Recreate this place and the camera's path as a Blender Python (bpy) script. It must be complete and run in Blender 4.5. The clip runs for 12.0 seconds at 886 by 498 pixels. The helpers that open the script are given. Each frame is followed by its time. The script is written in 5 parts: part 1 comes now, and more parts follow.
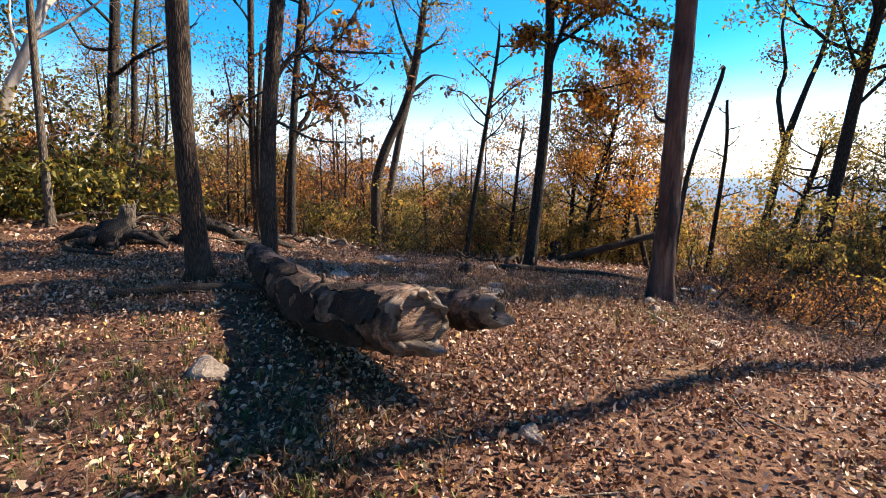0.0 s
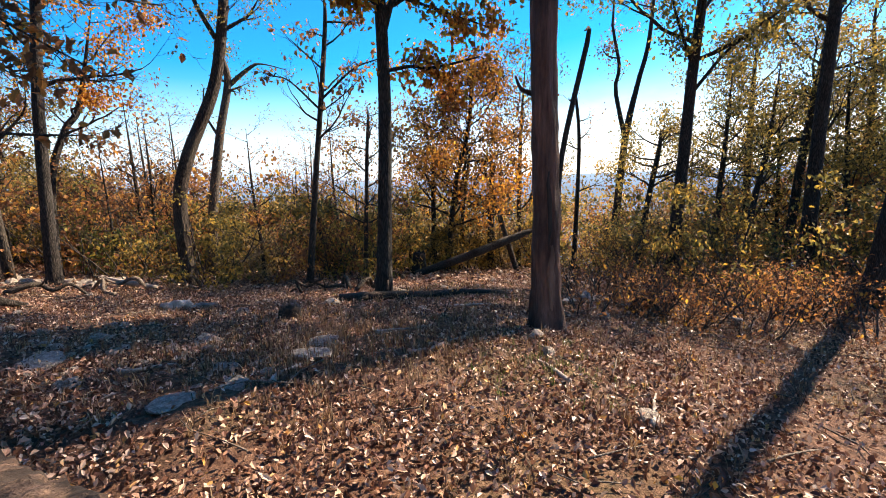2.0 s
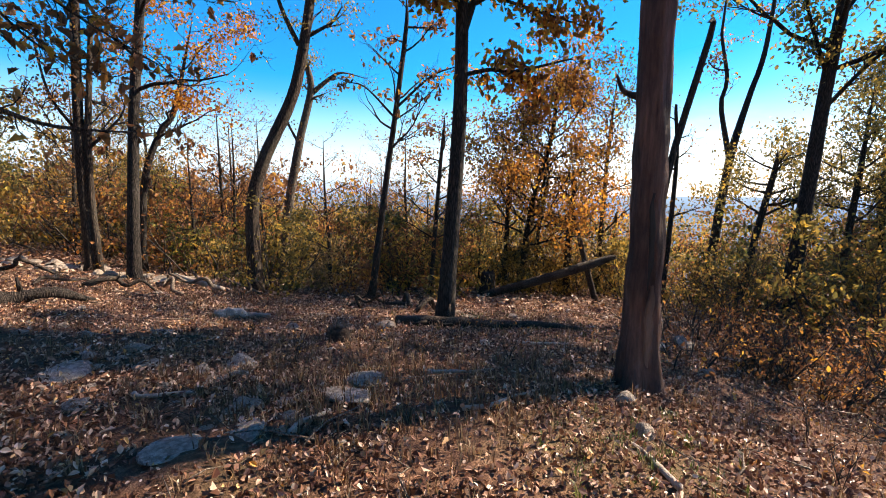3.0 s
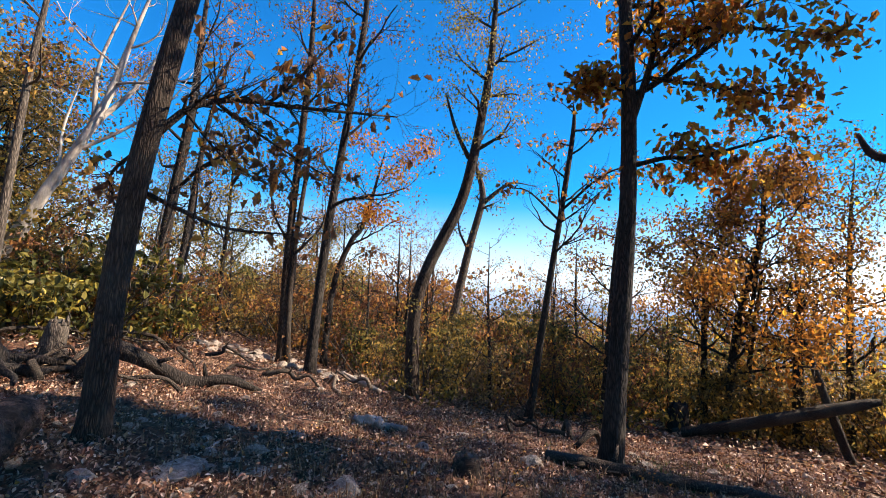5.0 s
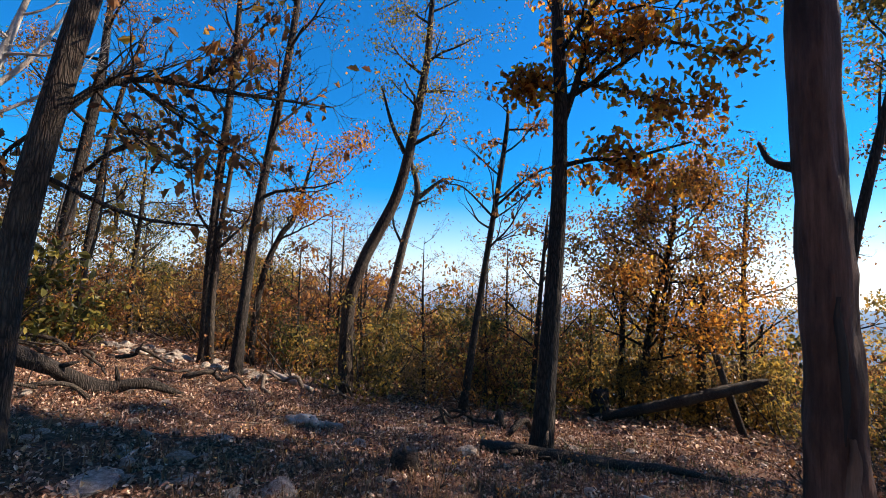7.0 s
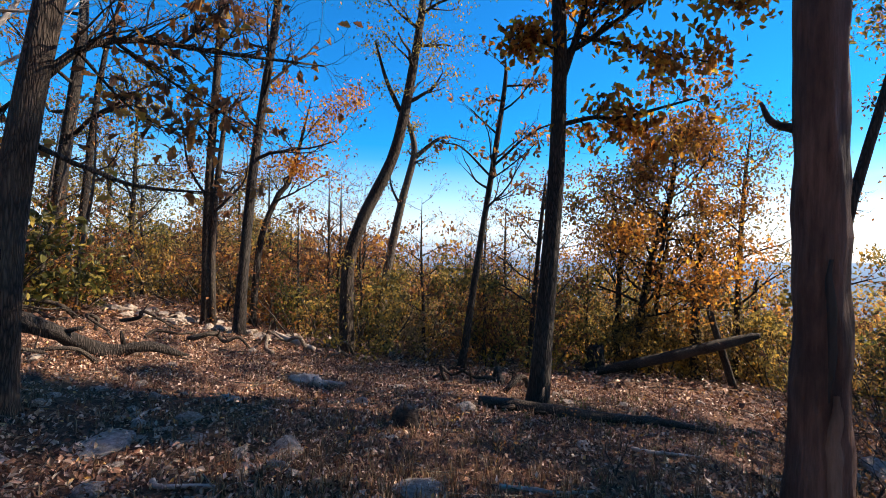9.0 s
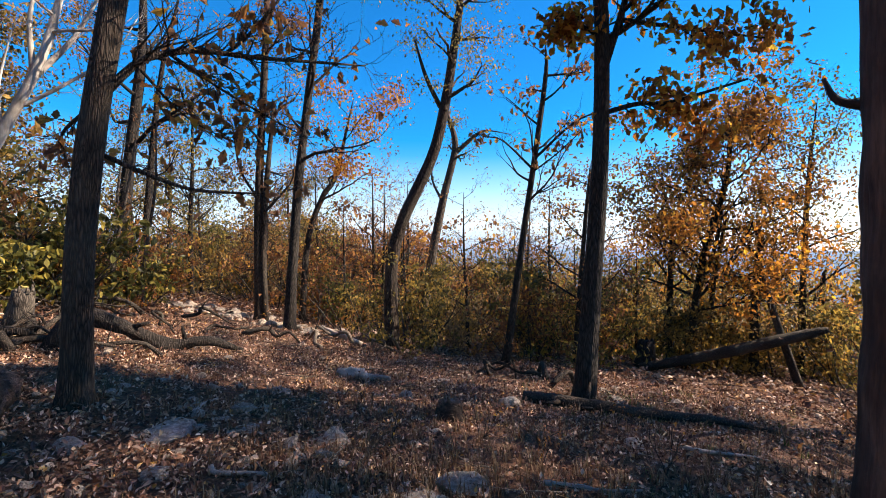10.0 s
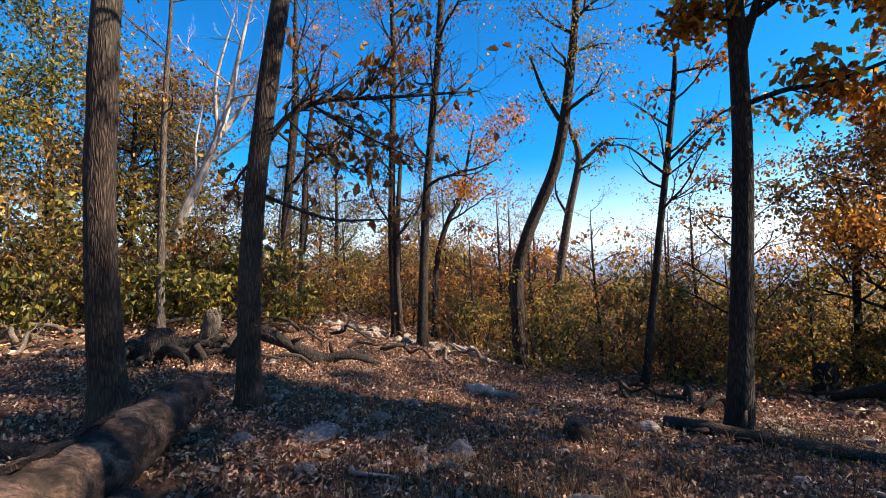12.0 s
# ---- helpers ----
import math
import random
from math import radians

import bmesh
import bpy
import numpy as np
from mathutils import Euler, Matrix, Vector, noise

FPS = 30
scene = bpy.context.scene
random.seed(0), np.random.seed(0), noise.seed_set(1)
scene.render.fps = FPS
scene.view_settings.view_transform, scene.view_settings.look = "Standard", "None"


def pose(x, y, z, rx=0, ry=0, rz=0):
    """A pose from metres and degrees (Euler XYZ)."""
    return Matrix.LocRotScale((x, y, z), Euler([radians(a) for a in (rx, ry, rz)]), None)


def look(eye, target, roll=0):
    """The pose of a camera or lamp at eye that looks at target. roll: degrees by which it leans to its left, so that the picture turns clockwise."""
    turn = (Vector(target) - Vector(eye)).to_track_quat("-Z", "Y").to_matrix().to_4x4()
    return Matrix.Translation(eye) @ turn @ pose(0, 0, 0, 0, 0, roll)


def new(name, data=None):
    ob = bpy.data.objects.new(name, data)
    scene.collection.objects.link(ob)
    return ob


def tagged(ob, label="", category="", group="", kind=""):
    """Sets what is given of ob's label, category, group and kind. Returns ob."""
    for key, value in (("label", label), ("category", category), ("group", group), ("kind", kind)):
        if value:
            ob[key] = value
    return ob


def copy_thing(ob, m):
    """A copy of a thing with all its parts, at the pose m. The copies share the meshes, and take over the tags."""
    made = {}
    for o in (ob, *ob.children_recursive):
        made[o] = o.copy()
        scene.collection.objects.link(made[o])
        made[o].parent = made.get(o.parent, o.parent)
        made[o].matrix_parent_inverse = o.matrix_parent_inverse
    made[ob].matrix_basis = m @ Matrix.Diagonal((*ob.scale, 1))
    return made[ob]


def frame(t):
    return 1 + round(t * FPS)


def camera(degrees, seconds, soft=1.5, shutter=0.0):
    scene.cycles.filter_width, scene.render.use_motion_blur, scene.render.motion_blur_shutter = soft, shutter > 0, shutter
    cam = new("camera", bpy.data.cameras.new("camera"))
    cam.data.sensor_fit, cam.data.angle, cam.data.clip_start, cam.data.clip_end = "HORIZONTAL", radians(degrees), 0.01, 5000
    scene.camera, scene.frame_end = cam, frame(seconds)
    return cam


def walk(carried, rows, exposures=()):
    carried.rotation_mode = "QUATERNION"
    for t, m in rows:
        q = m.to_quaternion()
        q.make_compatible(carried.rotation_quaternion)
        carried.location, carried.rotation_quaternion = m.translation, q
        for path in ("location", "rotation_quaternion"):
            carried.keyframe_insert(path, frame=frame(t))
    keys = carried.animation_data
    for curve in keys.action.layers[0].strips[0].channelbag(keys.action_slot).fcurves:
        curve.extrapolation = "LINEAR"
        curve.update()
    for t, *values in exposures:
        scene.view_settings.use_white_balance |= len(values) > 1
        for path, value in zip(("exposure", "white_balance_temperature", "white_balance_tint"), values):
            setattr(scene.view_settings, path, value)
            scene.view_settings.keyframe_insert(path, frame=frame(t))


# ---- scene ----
# camera and its walk
cam = camera(88.1, 12.0, soft=0.9)
PATH = [
    (0, (1.534, 0.372, 1.629), (1.168, 2.313, 1.315), 1.1),
    (0.5, (1.594, 0.972, 1.625), (1.286, 2.924, 1.317), -0.5),
    (1, (1.646, 1.625, 1.598), (1.483, 3.592, 1.276), -1.1),
    (1.5, (1.726, 2.113, 1.601), (1.783, 4.086, 1.283), 0.5),
    (2, (1.895, 2.656, 1.543), (2.079, 4.626, 1.255), -2.0),
    (2.5, (1.923, 3.084, 1.561), (2.158, 5.054, 1.311), 0.8),
    (3, (1.976, 3.463, 1.561), (1.849, 5.446, 1.336), 0.8),
    (3.2, (2.021, 3.604, 1.604), (1.84, 5.585, 1.4), -0.9),
    (4.8, (2.154, 4.278, 1.546), (1.335, 6.095, 1.708), 2.8),
    (5, (2.174, 4.294, 1.53), (1.301, 6.08, 1.754), 2.8),
    (5.5, (2.159, 4.283, 1.494), (1.293, 6.058, 1.807), 3.2),
    (6, (2.149, 4.278, 1.498), (1.378, 6.1, 1.793), 3.1),
    (6.5, (2.127, 4.266, 1.494), (1.437, 6.122, 1.776), 2.8),
    (7, (2.111, 4.265, 1.516), (1.512, 6.161, 1.733), 2.2),
    (7.2, (2.108, 4.256, 1.533), (1.539, 6.164, 1.716), 2.3),
    (9, (2.124, 4.261, 1.573), (1.533, 6.171, 1.608), 1.5),
    (9.5, (2.128, 4.261, 1.575), (1.475, 6.152, 1.598), 0.5),
    (10, (2.154, 4.272, 1.574), (1.384, 6.118, 1.583), 0.5),
    (10.5, (2.173, 4.27, 1.573), (1.323, 6.081, 1.593), 0.9),
    (11, (2.205, 4.262, 1.565), (1.254, 6.021, 1.609), 0.8),
    (11.5, (2.243, 4.26, 1.563), (1.158, 5.939, 1.629), 0.2),
    (12, (2.285, 4.255, 1.553), (1.037, 5.816, 1.648), -1.5),
]
walk(cam, [(t, look(eye, target, roll)) for t, eye, target, roll in PATH],
     exposures=[(0.0, 1.2, 7700, 14), (1.5, 1.17, 7700, 14), (3.2, 1.02, 7700, 14), (4.8, 0.95, 7300, 15), (5.6, 0.78, 7200, 15), (7.0, 0.65, 7200, 15), (9.0, 0.8, 7300, 15), (12.0, 0.85, 7300, 15)])

# world, sun
SUN_AZ, SUN_EL = radians(60.0), radians(38.0)   # azimuth from +y towards +x
world = bpy.data.worlds.new("sky")
scene.world = world
world.use_nodes = True
wn = world.node_tree.nodes
sky = wn.new("ShaderNodeTexSky")
sky.sky_type, sky.sun_disc = "NISHITA", False
sky.sun_elevation, sky.sun_rotation = SUN_EL, SUN_AZ
sky.air_density, sky.dust_density, sky.ozone_density, sky.altitude = 1.0, 0.2, 2.0, 400
vivid = wn.new("ShaderNodeHueSaturation")
vivid.inputs["Hue"].default_value, vivid.inputs["Saturation"].default_value = 0.506, 1.66
world.node_tree.links.new(sky.outputs[0], vivid.inputs["Color"])
world.node_tree.links.new(vivid.outputs[0], wn["Background"].inputs[0])
wn["Background"].inputs[1].default_value = 0.15
sun = new("sun", bpy.data.lights.new("sun", "SUN"))
sun.data.energy, sun.data.angle, sun.data.color = 7.4, radians(0.53), (1.0, 0.92, 0.80)
sun_dir = Vector((math.sin(SUN_AZ) * math.cos(SUN_EL), math.cos(SUN_AZ) * math.cos(SUN_EL), math.sin(SUN_EL)))
sun.rotation_euler = sun_dir.to_track_quat("Z", "Y").to_euler()

# ---- materials ----
def material(name, build):
    m = bpy.data.materials.new(name)
    m.use_nodes = True
    nt = m.node_tree
    nt.nodes.clear()
    out = nt.nodes.new("ShaderNodeOutputMaterial")
    build(nt, out)
    return m


def node(nt, kind, **settings):
    n = nt.nodes.new("ShaderNode" + kind)
    for key, value in settings.items():
        if key in n.inputs:
            n.inputs[key].default_value = value
    return n


def coords(nt, scale=(1, 1, 1), kind="Object", turn=0.0):
    tc, mp = nt.nodes.new("ShaderNodeTexCoord"), nt.nodes.new("ShaderNodeMapping")
    mp.inputs["Scale"].default_value = scale
    src = tc.outputs[kind]
    if turn:
        first = nt.nodes.new("ShaderNodeMapping")
        first.inputs["Rotation"].default_value = (0, 0, radians(turn))
        nt.links.new(src, first.inputs[0])
        src = first.outputs[0]
    nt.links.new(src, mp.inputs[0])
    return mp.outputs[0]


def noise_tex(nt, vec, scale, detail=6.0, rough=0.6):
    n = node(nt, "TexNoise", Scale=scale, Detail=detail, Roughness=rough)
    nt.links.new(vec, n.inputs["Vector"])
    return n.outputs["Fac"]


def ramp(nt, fac, stops):
    r = nt.nodes.new("ShaderNodeValToRGB")
    e = r.color_ramp.elements
    while len(e) < len(stops):
        e.new(0.5)
    for el, (pos, col) in zip(e, stops):
        el.position, el.color = pos, (*col, 1)
    nt.links.new(fac, r.inputs[0])
    return r.outputs[0]


def mix(nt, fac, a, b, mode="MIX"):
    m = nt.nodes.new("ShaderNodeMix")
    m.data_type, m.blend_type = "RGBA", mode
    for sock, v in ((m.inputs[0], fac), (m.inputs[6], a), (m.inputs[7], b)):
        if isinstance(v, (int, float)):
            sock.default_value = v
        elif isinstance(v, tuple):
            sock.default_value = (*v, 1)
        else:
            nt.links.new(v, sock)
    return m.outputs[2]


def bump(nt, height, strength, distance):
    b = node(nt, "Bump", Strength=strength, Distance=distance)
    nt.links.new(height, b.inputs["Height"])
    return b.outputs[0]


def bark_material(name, dark, light, moss=0.25, furrow=1.0, rough=0.9, stretch=0.14):
    def build(nt, out):
        vec = coords(nt, (1, 1, stretch))
        vo = node(nt, "TexVoronoi", Scale=46.0)
        vo.feature = "DISTANCE_TO_EDGE"
        warp = node(nt, "TexNoise", Scale=9.0, Detail=4.0)
        nt.links.new(vec, warp.inputs["Vector"])
        add = nt.nodes.new("ShaderNodeVectorMath")
        add.operation = "MULTIPLY_ADD"
        nt.links.new(warp.outputs["Color"], add.inputs[0])
        add.inputs[1].default_value = (0.10, 0.10, 0.06)
        nt.links.new(vec, add.inputs[2])
        nt.links.new(add.outputs[0], vo.inputs["Vector"])
        ridge = ramp(nt, vo.outputs["Distance"], [(0.0, (0, 0, 0)), (0.34, (1, 1, 1))])
        fine = noise_tex(nt, vec, 60.0)
        patch = noise_tex(nt, coords(nt, (1, 1, 0.5)), 2.3, 5.0)
        base = mix(nt, fine, dark, light)
        base = mix(nt, ridge, tuple(c * 0.35 for c in dark), base)
        blot = ramp(nt, patch, [(0.45, (0, 0, 0)), (0.72, (1, 1, 1))])
        sc = nt.nodes.new("ShaderNodeMath")
        sc.operation, sc.inputs[1].default_value = "MULTIPLY", moss
        nt.links.new(blot, sc.inputs[0])
        base = mix(nt, sc.outputs[0], base, (0.15, 0.14, 0.11))
        p = node(nt, "BsdfPrincipled", Roughness=rough)
        p.inputs["Specular IOR Level"].default_value = 0.25
        nt.links.new(base, p.inputs["Base Color"])
        h = mix(nt, 0.35, ridge, fine)
        nt.links.new(bump(nt, h, 0.9 * furrow, 0.02), p.inputs["Normal"])
        nt.links.new(p.outputs[0], out.inputs[0])
    return material(name, build)


def wood_material(name, dark, light, crack=0.6, grain=70.0, depth=0.012, patch=0.42):
    """Bare weathered wood, with long checks along z of the thing."""
    def build(nt, out):
        vec = coords(nt, (1, 1, 0.07))
        fine = noise_tex(nt, vec, grain, 8.0, 0.7)
        broad = noise_tex(nt, coords(nt, (1, 1, 0.35)), 3.5, 6.0)
        base = mix(nt, ramp(nt, fine, [(0.3, (0, 0, 0)), (0.7, (1, 1, 1))]) if depth > 0.02 else fine, dark, light)
        base = mix(nt, ramp(nt, broad, [(patch, (0, 0, 0)), (patch + 0.26, (1, 1, 1))]), base, tuple(c * 0.45 for c in dark))
        p = node(nt, "BsdfPrincipled", Roughness=0.75)
        p.inputs["Specular IOR Level"].default_value = 0.3
        nt.links.new(base, p.inputs["Base Color"])
        nt.links.new(bump(nt, fine, crack, depth), p.inputs["Normal"])
        nt.links.new(p.outputs[0], out.inputs[0])
    return material(name, build)


def leaf_material(name, stops, through_light=0.45, rough=0.55):
    """Leaves, each of its own colour; light shines through them."""
    def build(nt, out):
        geo = nt.nodes.new("ShaderNodeNewGeometry")
        col = ramp(nt, geo.outputs["Random Per Island"], stops)
        n = noise_tex(nt, coords(nt), 45.0, 3.0)
        col = mix(nt, 0.35, col, ramp(nt, n, [(0.3, (0.25, 0.2, 0.15)), (0.7, (1, 1, 1))]), "MULTIPLY")
        p = node(nt, "BsdfPrincipled", Roughness=rough)
        p.inputs["Specular IOR Level"].default_value = 0.35
        nt.links.new(col, p.inputs["Base Color"])
        tr = node(nt, "BsdfTranslucent")
        nt.links.new(col, tr.inputs[0])
        ms = nt.nodes.new("ShaderNodeMixShader")
        ms.inputs[0].default_value = through_light
        nt.links.new(p.outputs[0], ms.inputs[1])
        nt.links.new(tr.outputs[0], ms.inputs[2])
        nt.links.new(ms.outputs[0], out.inputs[0])
    return material(name, build)


def rock_build(nt, out):
    vec = coords(nt)
    a, b = noise_tex(nt, vec, 5.0, 8.0, 0.65), noise_tex(nt, vec, 55.0, 6.0)
    col = ramp(nt, a, [(0.3, (0.11, 0.08, 0.06)), (0.5, (0.30, 0.24, 0.19)), (0.7, (0.54, 0.46, 0.38))])
    col = mix(nt, 0.5, col, ramp(nt, b, [(0.3, (0.45, 0.43, 0.4)), (0.65, (1, 1, 1))]), "MULTIPLY")
    oi = nt.nodes.new("ShaderNodeObjectInfo")
    col = mix(nt, oi.outputs["Random"], col, mix(nt, 0.6, col, (0.75, 0.72, 0.66), "MULTIPLY"))
    p = node(nt, "BsdfPrincipled", Roughness=0.88)
    nt.links.new(col, p.inputs["Base Color"])
    nt.links.new(bump(nt, mix(nt, 0.4, a, b), 0.8, 0.03), p.inputs["Normal"])
    nt.links.new(p.outputs[0], out.inputs[0])


def soil_build(nt, out):
    vec = coords(nt)
    a, b, c = noise_tex(nt, vec, 0.5, 5.0), noise_tex(nt, vec, 14.0, 8.0, 0.7), noise_tex(nt, vec, 70.0, 5.0)
    col = ramp(nt, b, [(0.3, (0.028, 0.015, 0.011)), (0.5, (0.10, 0.050, 0.032)), (0.7, (0.26, 0.145, 0.09))])
    col = mix(nt, ramp(nt, a, [(0.5, (0, 0, 0)), (0.7, (0.6, 0.6, 0.6))]), col, mix(nt, 0.5, col, (0.16, 0.15, 0.06)))
    p = node(nt, "BsdfPrincipled", Roughness=0.95)
    p.inputs["Specular IOR Level"].default_value = 0.15
    nt.links.new(col, p.inputs["Base Color"])
    nt.links.new(bump(nt, mix(nt, 0.5, b, c), 1.0, 0.04), p.inputs["Normal"])
    nt.links.new(p.outputs[0], out.inputs[0])


ROCK = material("lichen_grey_rock", rock_build)
SOIL = material("woodland_soil", soil_build)
BARK = bark_material("furrowed_oak_bark", (0.032, 0.021, 0.015), (0.125, 0.088, 0.065))
BARK_DARK = bark_material("dark_damp_bark", (0.024, 0.019, 0.016), (0.085, 0.066, 0.054), 0.12)
BARK_PALE = bark_material("pale_plated_bark", (0.075, 0.058, 0.045), (0.22, 0.175, 0.14), 0.3, 0.7)
TWIG = bark_material("twig_bark", (0.045, 0.036, 0.03), (0.13, 0.105, 0.085), 0.1, 0.3)
LOG_BARK = bark_material("rough_fallen_bark", (0.03, 0.02, 0.014), (0.13, 0.095, 0.07), 0.3, 0.8, 0.9, 0.7)
PALE_TWIG = bark_material("pale_dry_twigs", (0.13, 0.095, 0.07), (0.36, 0.29, 0.22), 0.1, 0.2, 0.9, 0.7)
BARE_WOOD = wood_material("bare_dead_wood", (0.055, 0.025, 0.018), (0.21, 0.112, 0.082), 1.0, 26.0, 0.035, 0.38)


def rotten_build(nt, out):
    """Weathered log: grain along the log, bark plates left on it, moss and bare tan wood."""
    vec = coords(nt, (1, 0.12, 1), turn=45)
    fine, broad, plates = noise_tex(nt, vec, 60.0, 8.0, 0.7), noise_tex(nt, coords(nt, (1, 0.45, 1), turn=45), 4.5, 7.0, 0.65), noise_tex(nt, coords(nt, (1, 0.5, 1), turn=45), 17.0, 5.0, 0.7)
    col = mix(nt, ramp(nt, fine, [(0.32, (0, 0, 0)), (0.68, (1, 1, 1))]), (0.035, 0.018, 0.012), (0.30, 0.185, 0.125))
    barky = mix(nt, ramp(nt, plates, [(0.35, (0, 0, 0)), (0.65, (1, 1, 1))]), (0.009, 0.006, 0.0045), (0.062, 0.042, 0.029))
    edge = ramp(nt, broad, [(0.46, (0, 0, 0)), (0.58, (1, 1, 1))])
    col = mix(nt, edge, barky, col)
    col = mix(nt, ramp(nt, plates, [(0.62, (0, 0, 0)), (0.8, (0.4, 0.4, 0.4))]), col, (0.10, 0.10, 0.045))
    p = node(nt, "BsdfPrincipled", Roughness=0.85)
    p.inputs["Specular IOR Level"].default_value = 0.25
    nt.links.new(col, p.inputs["Base Color"])
    h = mix(nt, 0.5, mix(nt, 0.45, fine, plates), edge)
    nt.links.new(bump(nt, h, 1.0, 0.035), p.inputs["Normal"])
    nt.links.new(p.outputs[0], out.inputs[0])


ROTTEN = material("rotten_log_wood", rotten_build)
FLAKE = wood_material("flaking_bare_wood", (0.10, 0.055, 0.038), (0.24, 0.15, 0.105))
# Near-black wood that paints the darkness inside hollows.
HOLLOW_SHADE = wood_material("hollow_shade_wood", (0.012, 0.010, 0.009), (0.045, 0.036, 0.03))
BROKEN = wood_material("broken_pale_heartwood", (0.05, 0.028, 0.019), (0.42, 0.33, 0.25), 1.0, patch=0.36)
SLAB = bark_material("old_loose_bark", (0.016, 0.009, 0.006), (0.075, 0.044, 0.029), 0.2, 1.0, 0.9, 0.7)
BLEACHED = wood_material("bleached_chipped_wood", (0.22, 0.17, 0.13), (0.60, 0.52, 0.43), 1.0)
WHITE_WOOD = wood_material("bleached_white_wood", (0.30, 0.25, 0.205), (0.60, 0.54, 0.46), 0.5)
LITTER = leaf_material("fallen_oak_leaves", [(0.0, (0.045, 0.018, 0.012)), (0.3, (0.135, 0.056, 0.033)), (0.5, (0.29, 0.138, 0.08)), (0.72, (0.46, 0.27, 0.175)), (0.93, (0.68, 0.51, 0.39)), (1.0, (0.62, 0.32, 0.07))], 0.12, 0.45)
ORANGE = leaf_material("orange_oak_leaves", [(0.0, (0.16, 0.052, 0.017)), (0.3, (0.34, 0.115, 0.024)), (0.6, (0.54, 0.205, 0.03)), (0.88, (0.66, 0.30, 0.042)), (1.0, (0.80, 0.52, 0.06))], 0.66)
RUSSET = leaf_material("russet_brown_leaves", [(0.0, (0.12, 0.055, 0.032)), (0.5, (0.28, 0.125, 0.055)), (0.85, (0.50, 0.22, 0.06)), (1.0, (0.68, 0.38, 0.06))], 0.58)
AMBER = leaf_material("amber_mixed_leaves", [(0.0, (0.10, 0.058, 0.024)), (0.35, (0.29, 0.13, 0.034)), (0.65, (0.52, 0.205, 0.036)), (0.9, (0.68, 0.28, 0.038)), (1.0, (0.80, 0.50, 0.06))], 0.66)
OLIVE = leaf_material("olive_yellow_leaves", [(0.0, (0.065, 0.06, 0.024)), (0.35, (0.17, 0.14, 0.042)), (0.75, (0.36, 0.25, 0.065)), (1.0, (0.56, 0.35, 0.06))], 0.56)
GREEN = leaf_material("green_leaves", [(0.0, (0.04, 0.055, 0.017)), (0.5, (0.11, 0.12, 0.03)), (0.85, (0.27, 0.225, 0.045)), (1.0, (0.54, 0.38, 0.065))], 0.45)
OCHRE = leaf_material("ochre_brush_leaves", [(0.0, (0.07, 0.05, 0.022)), (0.35, (0.22, 0.145, 0.05)), (0.75, (0.45, 0.29, 0.08)), (1.0, (0.66, 0.36, 0.06))], 0.52)
TAN = leaf_material("withered_tan_leaves", [(0.0, (0.12, 0.08, 0.045)), (0.4, (0.30, 0.20, 0.10)), (0.8, (0.48, 0.34, 0.18)), (1.0, (0.62, 0.44, 0.16))], 0.52)
BROAD = leaf_material("broad_yellow_green_leaves", [(0.0, (0.035, 0.04, 0.013)), (0.45, (0.09, 0.092, 0.022)), (0.8, (0.24, 0.195, 0.04)), (1.0, (0.52, 0.38, 0.07))], 0.42, 0.4)
STRAW = leaf_material("dry_straw_grass", [(0.0, (0.10, 0.05, 0.028)), (0.6, (0.24, 0.14, 0.075)), (1.0, (0.42, 0.30, 0.17))], 0.35)
GRASS = leaf_material("green_grass", [(0.0, (0.05, 0.08, 0.02)), (0.7, (0.12, 0.15, 0.035)), (1.0, (0.30, 0.27, 0.10))], 0.3)


